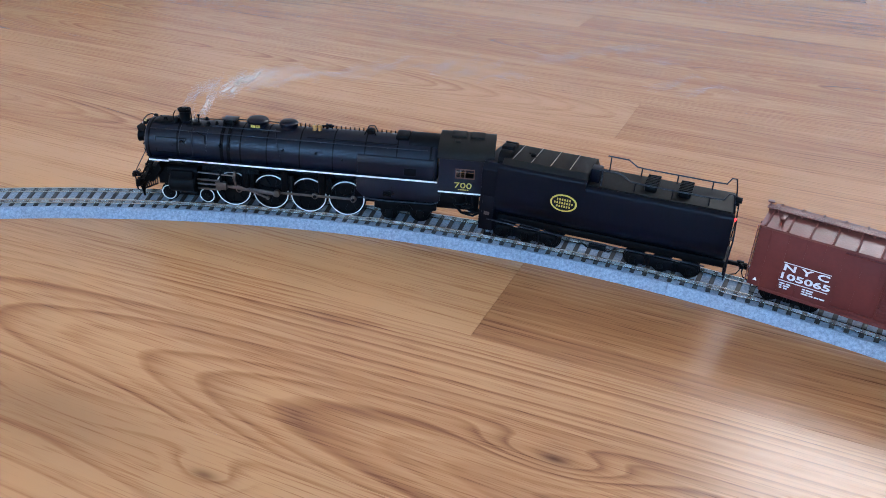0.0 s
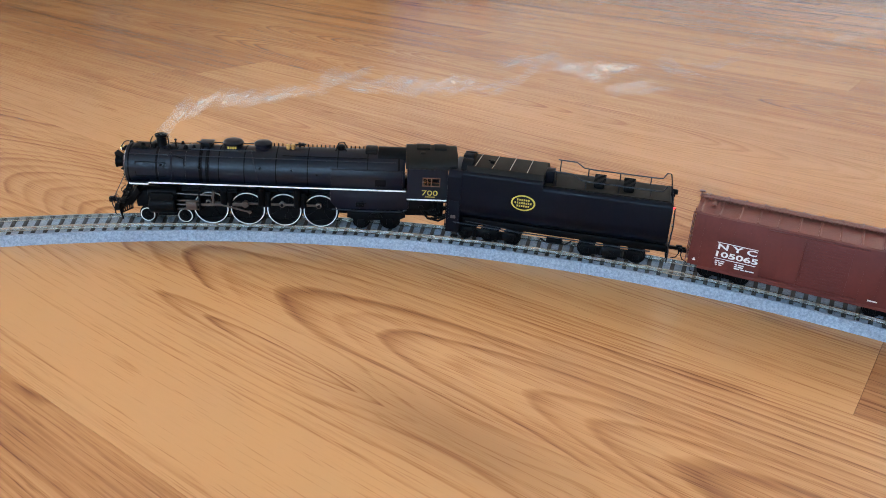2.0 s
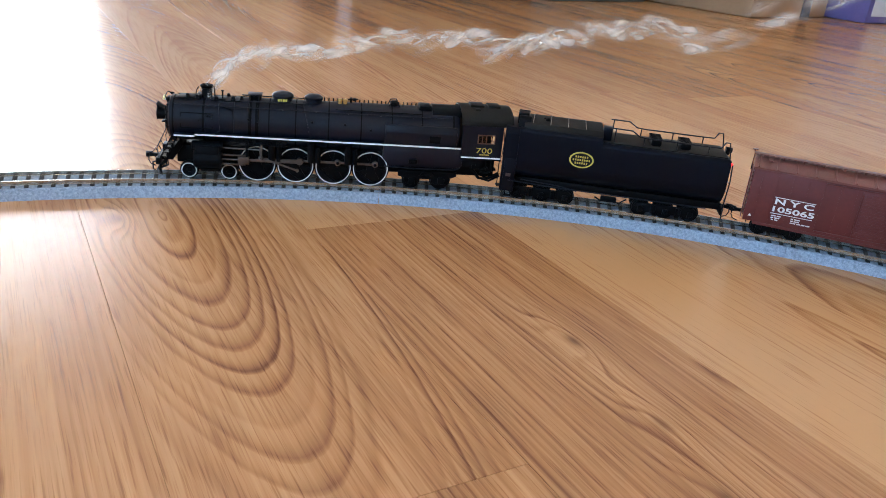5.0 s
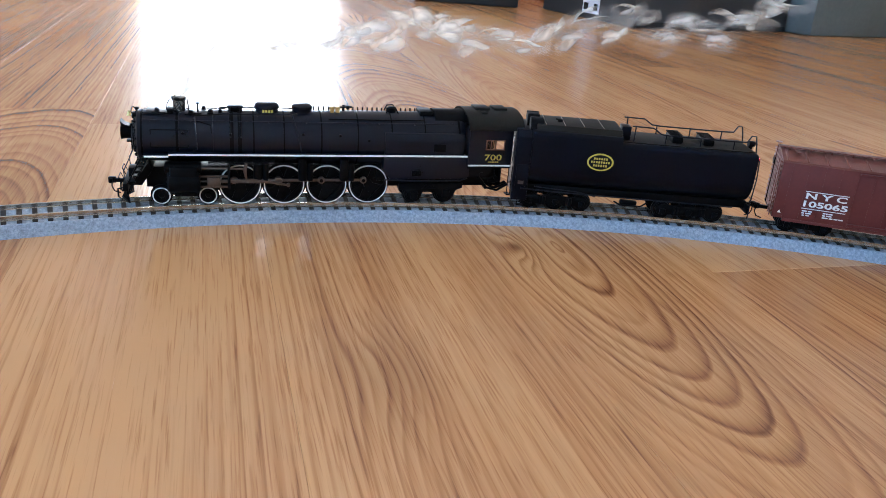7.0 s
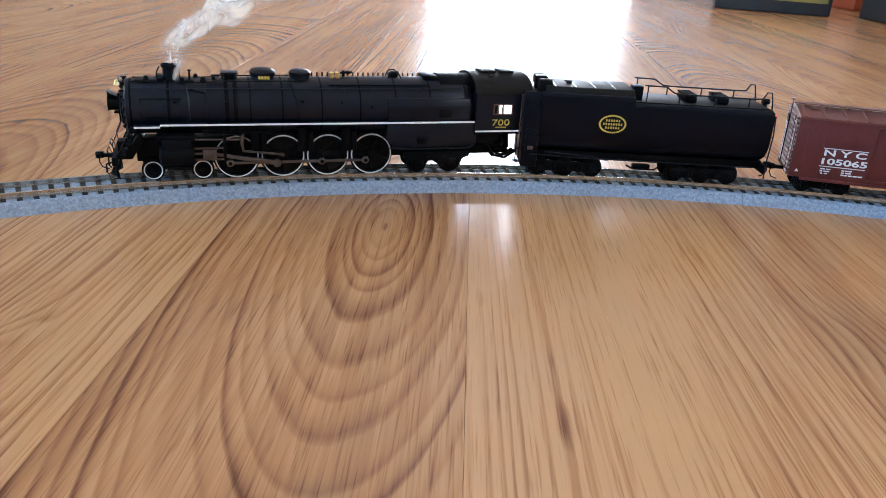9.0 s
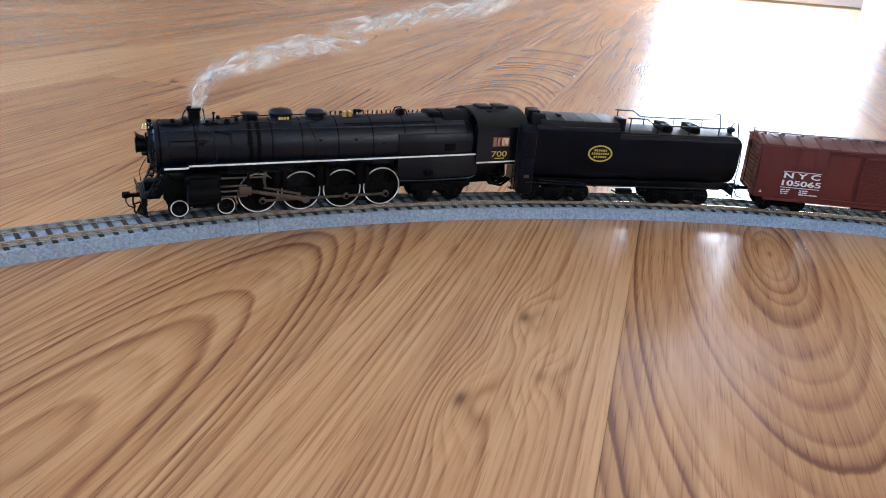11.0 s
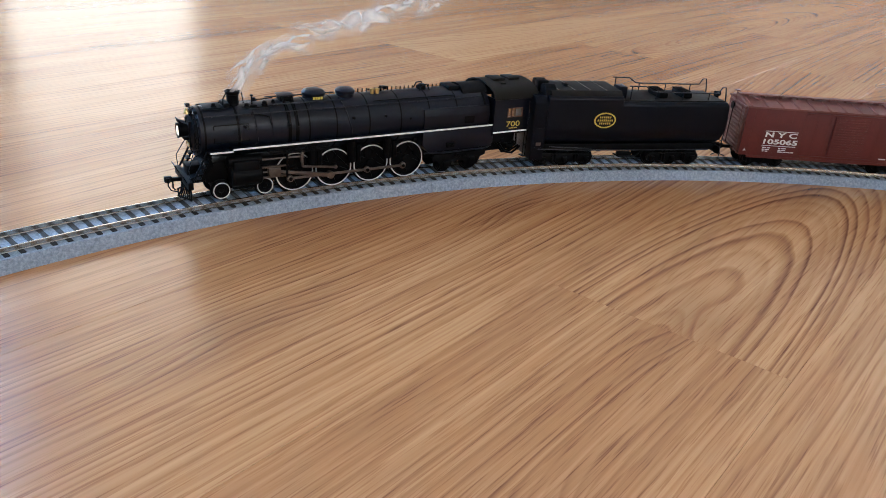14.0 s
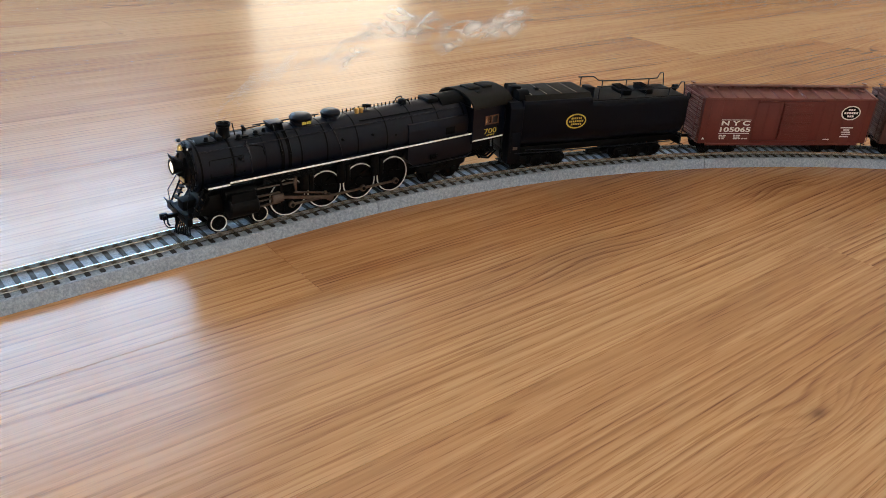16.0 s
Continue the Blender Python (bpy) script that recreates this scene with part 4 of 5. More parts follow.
        bm = box(B(), 41.5, 57, *sorted((s * 12.6, s * 14.2)), 16.6, 17.6, 0.2)
        box(bm, 41.5, 57, *sorted((s * 12.6, s * 14.2)), 10.8, 11.8, 0.2)
        part("guide_yoke", box(B(), 40.6, 42.0, *sorted((s * 9.0, s * 14.4)), 10.2, 26.0, 0.3), M["soot"], e)
        part("crosshead_guide", bm, M["steel"], e, "dull steel guide bars")
        bm = prism(B(), [(31.3, 24.5), (33.0, 25.2), (33.8, 20.0), (32.6, 15.0), (31.6, 15.0), (32.2, 20.0)], *sorted((s * 13.4, s * 14.6)), bevel=0.15)
        tube(bm, [(33, s * 14.2, 21.5), (56, s * 13.0, 21.5)], 0.55)
        part("valve_gear_link", bm, M["steel"], e)
    bm = B()
    prism(bm, [(82, 24), (88, 15), (94, 13.5), (94, 11.0), (86, 11.0), (80, 20)], -9.5, 9.5, bevel=0.3)     # sloped deck
    box(bm, 92.4, 95.2, -15.0, 15.0, 9.2, 13.4, 0.4)                                                          # pilot beam
    box(bm, 80, 93, -4, 4, 13.2, 19.0, 0.5)
    part("front_deck", bm, M["soot"], e)
    bm = B()
    for i in range(-6, 7):
        y = i * 2.0
        tube(bm, [(93.4, y, 9.4), (97.2 - abs(i) * 0.75, y * 0.80, 1.6)], 0.42, n=5)
    tube(bm, [(92.7, -9.6, 1.5), (97.4, 0, 1.5), (92.7, 9.6, 1.5)], 0.6)
    part("cowcatcher", bm, M["soot"], e)
    for s in (-1, 1):
        bm = tube(B(), [(84.5, s * 14.2, 28.6), (92.6, s * 14.2, 13.2)], 0.55)
        tube(bm, [(81.5, s * 14.2, 28.6), (89.6, s * 14.2, 13.2)], 0.55)
        for i in range(5):
            box(bm, 84.0 + 1.5 * i - 1.4, 84.0 + 1.5 * i + 1.2, *sorted((s * 11.0, s * 16.4)), 26.0 - 2.85 * i, 26.5 - 2.85 * i)
        part("front_steps", bm, M["soot"], e)
        for i in (1, 3):
            part("step_edge", box(B(), 84.0 + 1.5 * i + 1.1, 84.0 + 1.5 * i + 1.4, *sorted((s * 11.4, s * 16.4)), 25.9 - 2.85 * i, 26.6 - 2.85 * i), M["steel"], e)
        bm = tube(B(), [(95.4, s * 6.5, 9), (98.6, s * 6.3, 8), (98.6, s * 6.0, 3.8), (97.6, s * 6, 2.6)], 0.5)
        tube(bm, [(95.4, s * 12.6, 13), (97.0, s * 12.6, 16.5), (97.0, s * 4, 16.5), (95.4, s * 4, 13)], 0.28)
        part("air_hose", bm, M["soot"], e)
        handrail(e, [(93.6, s * 13.6, 13.2), (94.2, s * 13.6, 20), (89.5, s * 9.5, 30), (88.4, s * 7.5, 33)], 0.25)
    coupler(e, 94.5, 11.0, 1)
    # leading and trailing trucks
    small_wheelset(e, 76.6, 5.0), small_wheelset(e, 52.5, 5.0)
    bm = box(B(), 50, 80, -5.4, 5.4, 4.0, 6.4, 0.5)
    box(bm, 58, 70, -9, 9, 4.4, 6.2, 0.4)
    part("leading_truck_frame", bm, M["soot"], e)
    small_wheelset(e, -62.0, 5.2, False), small_wheelset(e, -81.0, 6.2, False)
    for s in (-1, 1):
        bm = prism(B(), [(-53, 12.5), (-53, 8.5), (-57, 8.0), (-58.5, 3.6), (-65.5, 3.6), (-67, 7.5), (-75, 7.5), (-76.5, 3.8), (-85.5, 3.8), (-87, 8.5), (-91, 9.5), (-91, 12.5)], *sorted((s * 10.4, s * 12.2)), bevel=0.3)
        for x, z in ((-62, 5.2), (-81, 6.2)):
            box(bm, x - 2.2, x + 2.2, *sorted((s * 12, s * 13.4)), z - 2.0, z + 2.4, 0.5)
        for x in (-71.5,):
            for k in range(5):
                box(bm, x - 5 + k * 0.5, x + 5 - k * 0.5, *sorted((s * 12.0, s * 13.2)), 9.0 + 0.62 * k, 9.5 + 0.62 * k)
        part("trailing_truck_frame", bm, M["soot"], e)
    # driving wheels, rods (posed and keyed in motions)
    for x in DRIVERS:
        driver(e, x)
    for s in (-1, 1):
        y0 = s * 11.4
        bm = B()
        for a, b in zip(DRIVERS, DRIVERS[1:]):
            box(bm, b + 1.6, a - 1.6, *sorted((y0 - s * 0.5, y0 + s * 0.5)), -0.7, 0.7, 0.12)
        for x in DRIVERS:
            lathe(bm, [(y0 - s * 0.8, 2.0), (y0 + s * 0.8, 1.9), (y0 + s * 1.0, 1.0), (y0 + s * 1.3, 0.4)], "y", (x, 0, 0), n=16)
        side = part("side_rod", bm, M["steel"], e, "dull steel side rod")
        L = 34.0
        bm = prism(B(), [(0, -1.3), (0, 1.3), (L, 0.8), (L, -0.8)], *sorted((s * 12.6, s * 13.7)), bevel=0.15)
        lathe(bm, [(s * 12.4, 2.3), (s * 14.0, 2.1)], "y", (0, 0, 0), n=16)
        lathe(bm, [(s * 12.4, 1.4), (s * 14.0, 1.3)], "y", (L, 0, 0), n=14)
        main = part("main_rod", bm, M["steel"], e, "dull steel main rod")
        bm = box(B(), -3.4, 3.4, *sorted((s * 12.0, s * 15.0)), -2.4, 2.4, 0.4)
        tube(bm, [(2, s * 13.2, 0), (16, s * 13.2, 0)], 0.6)
        cross = part("crosshead", bm, M["steel"], e)
        bm = box(B(), -1.0, 20, *sorted((s * 14.2, s * 14.9)), -0.55, 0.55, 0.1)
        lathe(bm, [(s * 14.0, 1.1), (s * 15.2, 1.0)], "y", (0, 0, 0), n=12)
        ecc = part("eccentric_rod", bm, M["steel"], e)
        RODS.append((s, side, main, cross, ecc, L))
    return e


material_brown = material("brown_wood_paint", (0.12, 0.050, 0.025), 0.5, vary=0.2, vary_scale=300)


def truck(parent, xs, r, name="truck_frame"):
    """Side frames with journal boxes over a row of axles."""
    for x in xs:
        small_wheelset(parent, x, r, False)
    a, b = max(xs), min(xs)
    for s in (-1, 1):
        bm = B()
        out = [(a + 4, 7.6), (a + 4, 5.2), (a + 2.4, 3.2)]
        out += [(b - 2.4, 3.2), (b - 4, 5.2), (b - 4, 7.6), (b - 2, 9.0), (a + 2, 9.0)]
        prism(bm, out, *sorted((s * 10.6, s * 11.8)), bevel=0.25)
        for x in xs:
            box(bm, x - 1.7, x + 1.7, *sorted((s * 11.6, s * 13.4)), r - 2.0, r + 1.6, 0.4)
            lathe(bm, [(s * 13.3, 1.2), (s * 13.8, 0.9)], "y", (x, 0, r - 0.3), n=10)
        for x in [(p + q) / 2 for p, q in zip(xs, xs[1:])]:
            for d in (-0.9, 0.9):
                lathe(bm, [(3.6, 0.9), (8.6, 0.9)], "z", (x + d, s * 12.4, 0), n=8)
        part(name, bm, M["soot"], parent)


def tender():
    e = thing("locomotive_tender", "black tender with yellow oval emblem and deck railings", "tender")
    W, X0, X1, ZB, ZT = 17.6, -69.0, 69.0, 14.5, 47.0
    # rounded tank, the forward part taller under the coal bunker cover
    def section(zt, w=W, rb=13.0, rt=3.0):
        pts = []
        for b in range(-90, 1, 15):
            pts.append((w - rb + rb * math.cos(radians(b)), ZB + rb + rb * math.sin(radians(b))))
        for b in range(0, 91, 18):
            pts.append((w - rt + rt * math.cos(radians(b)), zt - rt + rt * math.sin(radians(b))))
        return pts + [(-y, z) for y, z in reversed(pts)]
    part("water_tank", prism(B(), section(44.8), X0 + 1.0, 9.0, "yz"), M["tender"], e, "satin black riveted tank")
    part("coal_bunker", prism(B(), section(48.3, rt=2.6), 9.0, X1 - 9, "yz"), M["tender"], e)
    part("front_bulkhead", prism(B(), [(W, 6.5), (W, 44.0), (W - 3, 47.6), (-W + 3, 47.6), (-W, 44.0), (-W, 6.5)], X1 - 9, X1, "yz", bevel=0.4), M["tender"], e)
    part("rear_plate", prism(B(), section(44.0, W - 0.3), X0, X0 + 1.0, "yz"), M["tender"], e)
    part("tank_deck", box(B(), X0 + 2, 8.6, -14.6, 14.6, 44.8, 45.4, 0.2), M["roof"], e, "dusty black deck")
    bm = prism(B(), [(16.0, 47.9), (13.2, 51.2), (-13.2, 51.2), (-16.0, 47.9)], 9.2, X1 - 11, "yz", bevel=0.4)
    hatch = part("bunker_cover", bm, M["roof"], e, "dusty black bunker cover with pale seams")
    for x in (20, 31, 42, 53):
        part("cover_seam", box(B(), x - 0.22, x + 0.22, -13.0, 13.0, 51.15, 51.45), M["rail"], hatch)
    bm = lathe(B(), [(51.2, 1.6), (52.6, 1.5), (53.0, 0.6)], "z", (44, 2.0, 0), n=12)
    tube(bm, [(42.4, 2, 52), (46.6, 2, 52.6)], 0.4)
    part("cover_latch", bm, M["soot"], e)
    bm = lathe(B(), [(X1 - 15, 1.0), (X1 - 14.6, 6.0), (X1 - 7.4, 6.0), (X1 - 7, 1.0)], "x", (0, 7.6, 48.0), n=18)
    box(bm, X1 - 13, X1 - 6, -4, 3, 46, 54.5, 0.6)
    lathe(bm, [(X1 - 13, 2.6), (X1 - 6, 2.6)], "x", (0, -6, 52), n=14)
    part("stoker_box", bm, M["soot"], e)
    part("bunker_end", box(B(), 3.6, 9.2, 1.0, 9.5, 44.8, 53.0, 0.6), M["tender"], e)
    for x in (-24, -42):
        h = part("water_hatch", box(B(), x - 3.4, x + 3.4, -8.6, 8.6, 45.0, 49.2, 1.4), M["soot"], e)
        bm = B()
        for i in range(7):
            box(bm, x - 3.5, x + 3.5, -7.8 + 2.4 * i, -6.8 + 2.4 * i, 48.9, 49.6)
        part("hatch_strap", bm, M["soot"], h)
    for s in (-1, 1):
        y = s * 12.4
        posts = [((x, y, 45), (x, y, z)) for x, z in ((2, 54.0), (-16, 50.2), (-36, 50.2), (-55, 50.2))]
        handrail(e, [(4, y, 54.2), (-8, y, 54.0), (-13, y, 50.8), (-18, y, 50.4), (-56, y, 50.2), (-62, y, 50.4), (-64, y, 54.0), (-66.5, y, 54.0), (-67.5, y, 50), (-69, y, 40)], 0.42, posts)
        handrail(e, [(-70.2, s * 15, 42), (-71, s * 15.2, 30), (-70.4, s * 15, 16), (-70.6, s * 15, 6)], 0.4, [((-70.4, s * 15, z), (-70.4, s * 11, z)) for z in (12, 18, 24, 30, 36)], "rear_ladder")
        handrail(e, [(64, s * 18.1, 14), (40, s * 17.9, 13.2), (0, s * 17.2, 12.8), (-60, s * 16.8, 12.6)], 0.4, name="train_pipe")
        handrail(e, [(56, s * 17.2, 15.4), (30, s * 17.6, 14.2), (20, s * 17.4, 12.2)], 0.3, name="train_pipe")
        part("panel_frame", box(B(), X1 - 8.4, X1 - 1.6, *sorted((s * W, s * (W + 0.35))), 15, 28, 0.2), M["tender"], e)
        part("builder_plate", box(B(), X1 - 6.4, X1 - 3.2, *sorted((s * (W + 0.3), s * (W + 0.6))), 16.4, 18.4), M["steel"], e)
        bm = B()
        for x in (X1 - 7.5, X1 - 4.0):
            tube(bm, [(x, s * 16.5, 12), (x, s * 16.5, 3.2)], 0.3)
        for z in (3.4, 7.5):
            box(bm, X1 - 8, X1 - 3.5, *sorted((s * 14.2, s * 17.5)), z - 0.3, z + 0.3)
        part("front_step", bm, M["soot"], e)
        # oval emblem: gold field, black ring, gold bars for the lettering
        ov = [(7.6 * math.cos(2 * math.pi * k / 40), 5.1 * math.sin(2 * math.pi * k / 40)) for k in range(40)]
        yy = sorted((s * W, s * (W + 0.16)))
        emb = part("emblem", prism(B(), [(20.2 + a, 33.0 + b) for a, b in ov], *yy), M["gold"], e, "yellow oval emblem")
        bm = B()
        y3 = sorted((s * (W + 0.16), s * (W + 0.26)))
        part("emblem_field", prism(B(), [(20.2 + a * 0.87, 33.0 + b * 0.83) for a, b in ov], *y3), M["tender"], emb)
        y3 = sorted((s * (W + 0.26), s * (W + 0.36)))
        for z, n, w in ((2.0, 6, 1.25), (0.0, 8, 1.25), (-2.0, 6, 1.25)):
            for i in range(n):
                x = 20.2 + (i - (n - 1) / 2) * (w + 0.15)
                box(bm, x - w * 0.32, x + w * 0.32, *y3, 33 + z - 0.62, 33 + z + 0.62)
        part("emblem_marking", bm, M["gold"], emb)
        mk = part("marker_lamp", lathe(B(), [(X0 - 1.2, 0.8), (X0 - 0.2, 0.9), (X0 + 1, 0.6)], "x", (0, s * 13.5, 41.5), n=12), M["soot"], e)
        part("lens", lathe(B(), [(-0.6, 0.2), (-0.5, 0.75), (0.5, 0.75), (0.6, 0.2)], "y", (X0 - 0.8, s * 14.6, 41.5), n=12), M["marker"], mk, "glowing red marker lamp")
    bm = lathe(B(), [(X0 - 2.2, 1.6), (X0 + 1.5, 1.9)], "x", (0, 0, 47), n=16)
    box(bm, X0 - 1, X0 + 1.5, -1.2, 1.2, 44, 46, 0.3)
    part("rear_lamp", bm, M["soot"], e)
    bm = box(B(), X0 - 1.5, X1, -9, 9, 10.2, 14.5, 0.4)
    box(bm, X0 - 2.2, X0 - 0.5, -14.5, 14.5, 8.5, 13.5, 0.3)
    part("underframe", bm, M["soot"], e)
    bm = box(B(), -6, 4, 8, 12, 6.2, 9.4, 0.6)
    tube(bm, [(8, 12.5, 9), (4, 12.5, 7), (-8, 12.5, 7), (-12, 12.5, 10)], 0.5)
    lathe(bm, [(-9, 1.6), (1, 1.6)], "x", (0, -10, 7.5), n=12)
    part("brake_gear", bm, M["soot"], e)
    truck(e, (57.5, 42.0, 26.5), 5.2), truck(e, (-21.5, -37.0, -52.5), 5.2)
    coupler(e, X0 - 1.5, 10.5, -1)
    return e


def boxcar(label, paint, roofpaint, lettered):
    e = thing("boxcar", label, "freight car", "boxcars of the train")
    W, X, Z0, Z1 = 17.4, 66.5, 10.0, 43.2
    part("side_wall", box(B(), -X, X, W - 1.0, W, Z0, Z1, 0.15), paint, e)
    part("side_wall", box(B(), -X, X, -W, -W + 1.0, Z0, Z1, 0.15), paint, e)
    part("car_floor", box(B(), -X, X, -W + 1, W - 1, Z0 + 0.6, Z0 + 2.4), M["soot"], e)
    for d in (-1, 1):                                          # corrugated ends
        xx = sorted((d * (X - 1.2), d * X))
        end = part("end_wall", prism(B(), [(W - 1.1, Z0), (W - 1.1, Z1), (0, Z1 + 3.4), (-W + 1.1, Z1), (-W + 1.1, Z0)], *xx, "yz"), paint, e)
        bm = B()
        for i in range(12):
            z = Z0 + 3 + i * 2.65
            tube(bm, [(d * X, -W + 2.4, z), (d * X, W - 2.4, z)], 0.85, n=6)
        part("end_rib", bm, roofpaint, end)
        bm = B()
        for i in range(7):
            tube(bm, [(d * (X + 1.5), W - 0.8, Z0 + 2 + i * 4.6), (d * (X + 1.5), W - 7.0, Z0 + 2 + i * 4.6)], 0.3, n=5)
        for y in (W - 0.8, W - 7.0):
            tube(bm, [(d * (X + 1.5), y, Z0 + 0.5), (d * (X + 1.5), y, Z1)], 0.3, n=5)
        part("ladder", bm, roofpaint, e)
        lathe_b = lathe(B(), [(d * (X + 1.2), 2.6), (d * (X + 1.9), 2.6)], "x", (0, -6.5, Z1 - 5), n=18)
        tube(lathe_b, [(d * (X + 1), -6.5, Z1 - 5), (d * (X + 1), -6.5, Z0 + 2)], 0.3)
        part("brake_wheel", lathe_b, M["soot"], e)
        coupler(e, d * (X - 1), 10.2, d)
    # roof with raised panel seams and a running board
    part("roof", prism(B(), [(W + 0.5, Z1 - 0.6), (W + 0.5, Z1 + 0.5), (0, Z1 + 3.9), (-W - 0.5, Z1 + 0.5), (-W - 0.5, Z1 - 0.6), (0, Z1 + 2.6)], -X - 0.6, X + 0.6, "yz"), roofpaint, e)
    for i in range(13):
        x = -X + 2 + i * (2 * X - 4) / 12
        bm = B()
        for s in (-1, 1):
            tube(bm, [(x, s * (W + 0.2), Z1 + 0.55), (x, s * 2, Z1 + 3.6)], 0.7, n=6)
        part("roof_rib", bm, roofpaint, e)
    bm = B()
    for y in (-1.9, 0, 1.9):
        box(bm, -X - 2, X + 2, y - 0.8, y + 0.8, Z1 + 4.7, Z1 + 5.2)
    for i in range(12):
        x = -X + 4 + i * (2 * X - 8) / 11
        box(bm, x - 0.5, x + 0.5, -2.6, 2.6, Z1 + 3.5, Z1 + 4.7)
    part("roof_walk", bm, roofpaint, e)
    for d in (-1, 1):
        part("roof_step", box(B(), d * (X - 8) - 1.2, d * (X - 8) + 1.2, 2.8, 11.5, Z1 + 3.6, Z1 + 4.2, 0.15), roofpaint, e)
        part("brake_staff", lathe(B(), [(Z1 - 3, 0.3), (Z1 + 6.0, 0.3), (Z1 + 6.1, 1.8), (Z1 + 6.6, 1.8)], "z", (d * (X + 1.6), -3.4, 0), n=12), roofpaint, e)
    for s in (-1, 1):
        # sliding door with horizontal ribs, door tracks, rivet lines
        yy = sorted((s * W, s * (W + 1.0)))
        x0, x1 = (-19.0, 6.0) if s > 0 else (-6.0, 19.0)
        door = part("sliding_door", box(B(), x0, x1, *yy, Z0 + 2.2, Z1 - 2.4, 0.2), paint, e)
        bm = B()
        for i in range(16):
            z = Z0 + 4.2 + i * 1.68
            box(bm, x0 + 1.6, x1 - 1.6, *sorted((s * (W + 1.0), s * (W + 1.45))), z - 0.42, z + 0.42, 0.15)
        part("door_rib", bm, paint, door)
        bm = tube(B(), [(x1 - 0.6, s * (W + 1.3), Z0 + 3.5), (x1 - 0.6, s * (W + 1.3), Z1 - 4)], 0.35)
        box(bm, x1 - 2.0, x1 - 0.4, *sorted((s * (W + 0.9), s * (W + 1.9))), Z0 + 7, Z0 + 9, 0.2)
        part("door_latch", bm, paint, door)
        for z in (Z1 - 2.4, Z0 + 1.2):
            part("door_track", box(B(), -26, 26, *sorted((s * W, s * (W + 1.3))), z, z + 0.95), paint, e)
        for x in [-61 + 8.7 * i for i in range(15)]:
            if x0 - 2 < x < x1 + 2:
                continue
            bm = box(B(), x - 0.22, x + 0.22, *sorted((s * W, s * (W + 0.16))), Z0 + 0.4, Z1 - 1)
            part("side_seam", bm, paint, e)
        part("side_sill", box(B(), -X + 6, X - 6, *sorted((s * (W - 0.8), s * (W + 0.2))), Z0 - 1.6, Z0, 0.1), paint, e)
        for d in (-1, 1):
            yq = s * (W - 0.3)
            part("stirrup_step", tube(B(), [(d * (X - 2.2), yq, Z0), (d * (X - 2.2), yq, Z0 - 4.6), (d * (X - 7), yq, Z0 - 4.6), (d * (X - 7), yq, Z0)], 0.3, n=5), M["soot"], e)
        if lettered:
            def at(x, z):
                return side_face(x, W + 0.14, z) if s > 0 else pose(x * MM, -(W + 0.14) * MM, z * MM, 90, 0, 0)
            cx, ox = (40.0, -48.5) if s > 0 else (-40.0, 48.5)
            words("N Y C", 0.0034, M["letter"], e, at(cx, 25.0), "reporting_mark", 1.80, bold=0.035, label="white stencilled reporting mark")
            words("105065", 0.0034, M["letter"], e, at(cx, 20.2), "car_number", 1.80, bold=0.035, label="white stencilled car number")
            bars = [(cx - 11.5, cx + 11.5, 27.4, 27.8), (cx - 11.8, cx + 11.8, 17.3, 17.7)]
            for i, run in enumerate((((-11, -8.4), (-7.8, -5.6), (0.2, 1.6), (2.0, 5.4)), ((-11, -9.6), (-9.0, -6.0), (0.2, 1.6), (2.2, 5.2)), ((-10.6, -9.4), (-8.6, -6.8), (0.2, 3.4), (4.0, 6.0), (6.5, 8.6), (9.0, 11.4)))):
                z = 16.0 - 1.25 * i
                bars += [(cx - s * a, cx - s * b, z - 0.34, z + 0.34) for a, b in run]
            for i, (a, b) in enumerate(((-5, 5), (-2.5, 2.5), (-3.5, 3.5), (-4, 3), (-3, 4))):
                bars.append((ox + a, ox + b, 22.0 - 1.7 * i - 0.42, 22.0 - 1.7 * i + 0.42))
            bars += [(ox + s * 12, ox + s * 17, 12.6, 13.4)]
            for a, b, z0, z1 in bars:
                part("lettering_bar", box(B(), min(a, b), max(a, b), *sorted((s * (W + 0.04), s * (W + 0.2))), z0, z1), M["letter"], e)
            prism_t = prism(B(), [(cx + s * 22, 13.0), (cx + s * 24, 13.0), (cx + s * 23, 14.8)], *sorted((s * W, s * (W + 0.2))))
            part("lettering_bar", prism_t, M["letter"], e)
            ov = [(7.6 * math.cos(2 * math.pi * k / 36), 5.4 * math.sin(2 * math.pi * k / 36)) for k in range(36)]
            emb = part("emblem", prism(B(), [(ox + a, 33.2 + b) for a, b in ov], *sorted((s * (W + 0.02), s * (W + 0.18)))), M["letter"], e, "black and white oval emblem")
            y2 = sorted((s * (W + 0.18), s * (W + 0.28)))
            inner = part("emblem_field", prism(B(), [(ox + a * 0.88, 33.2 + b * 0.85) for a, b in ov], *y2), M["soot"], emb)
            y3 = sorted((s * (W + 0.28), s * (W + 0.36)))
            bm = B()
            for z, w in ((2.4, 3.2), (0.0, 6.0), (-2.4, 3.4)):
                for i in range(int(w)):
                    x = ox + (i - (int(w) - 1) / 2) * 1.9
                    box(bm, x - 0.7, x + 0.7, *y3, 33.2 + z - 0.7, 33.2 + z + 0.7)
            part("emblem_marking", bm, M["letter"], emb)
    part("underframe", box(B(), -X + 2, X - 2, -3.5, 3.5, 7.0, 10.4, 0.3), M["soot"], e)
    bm = lathe(B(), [(-16, 2.6), (2, 2.6)], "x", (0, 7, 7.2), n=14)
    box(bm, 8, 14, -10, -4, 5.4, 10, 0.4)
    part("brake_gear", bm, M["soot"], e)
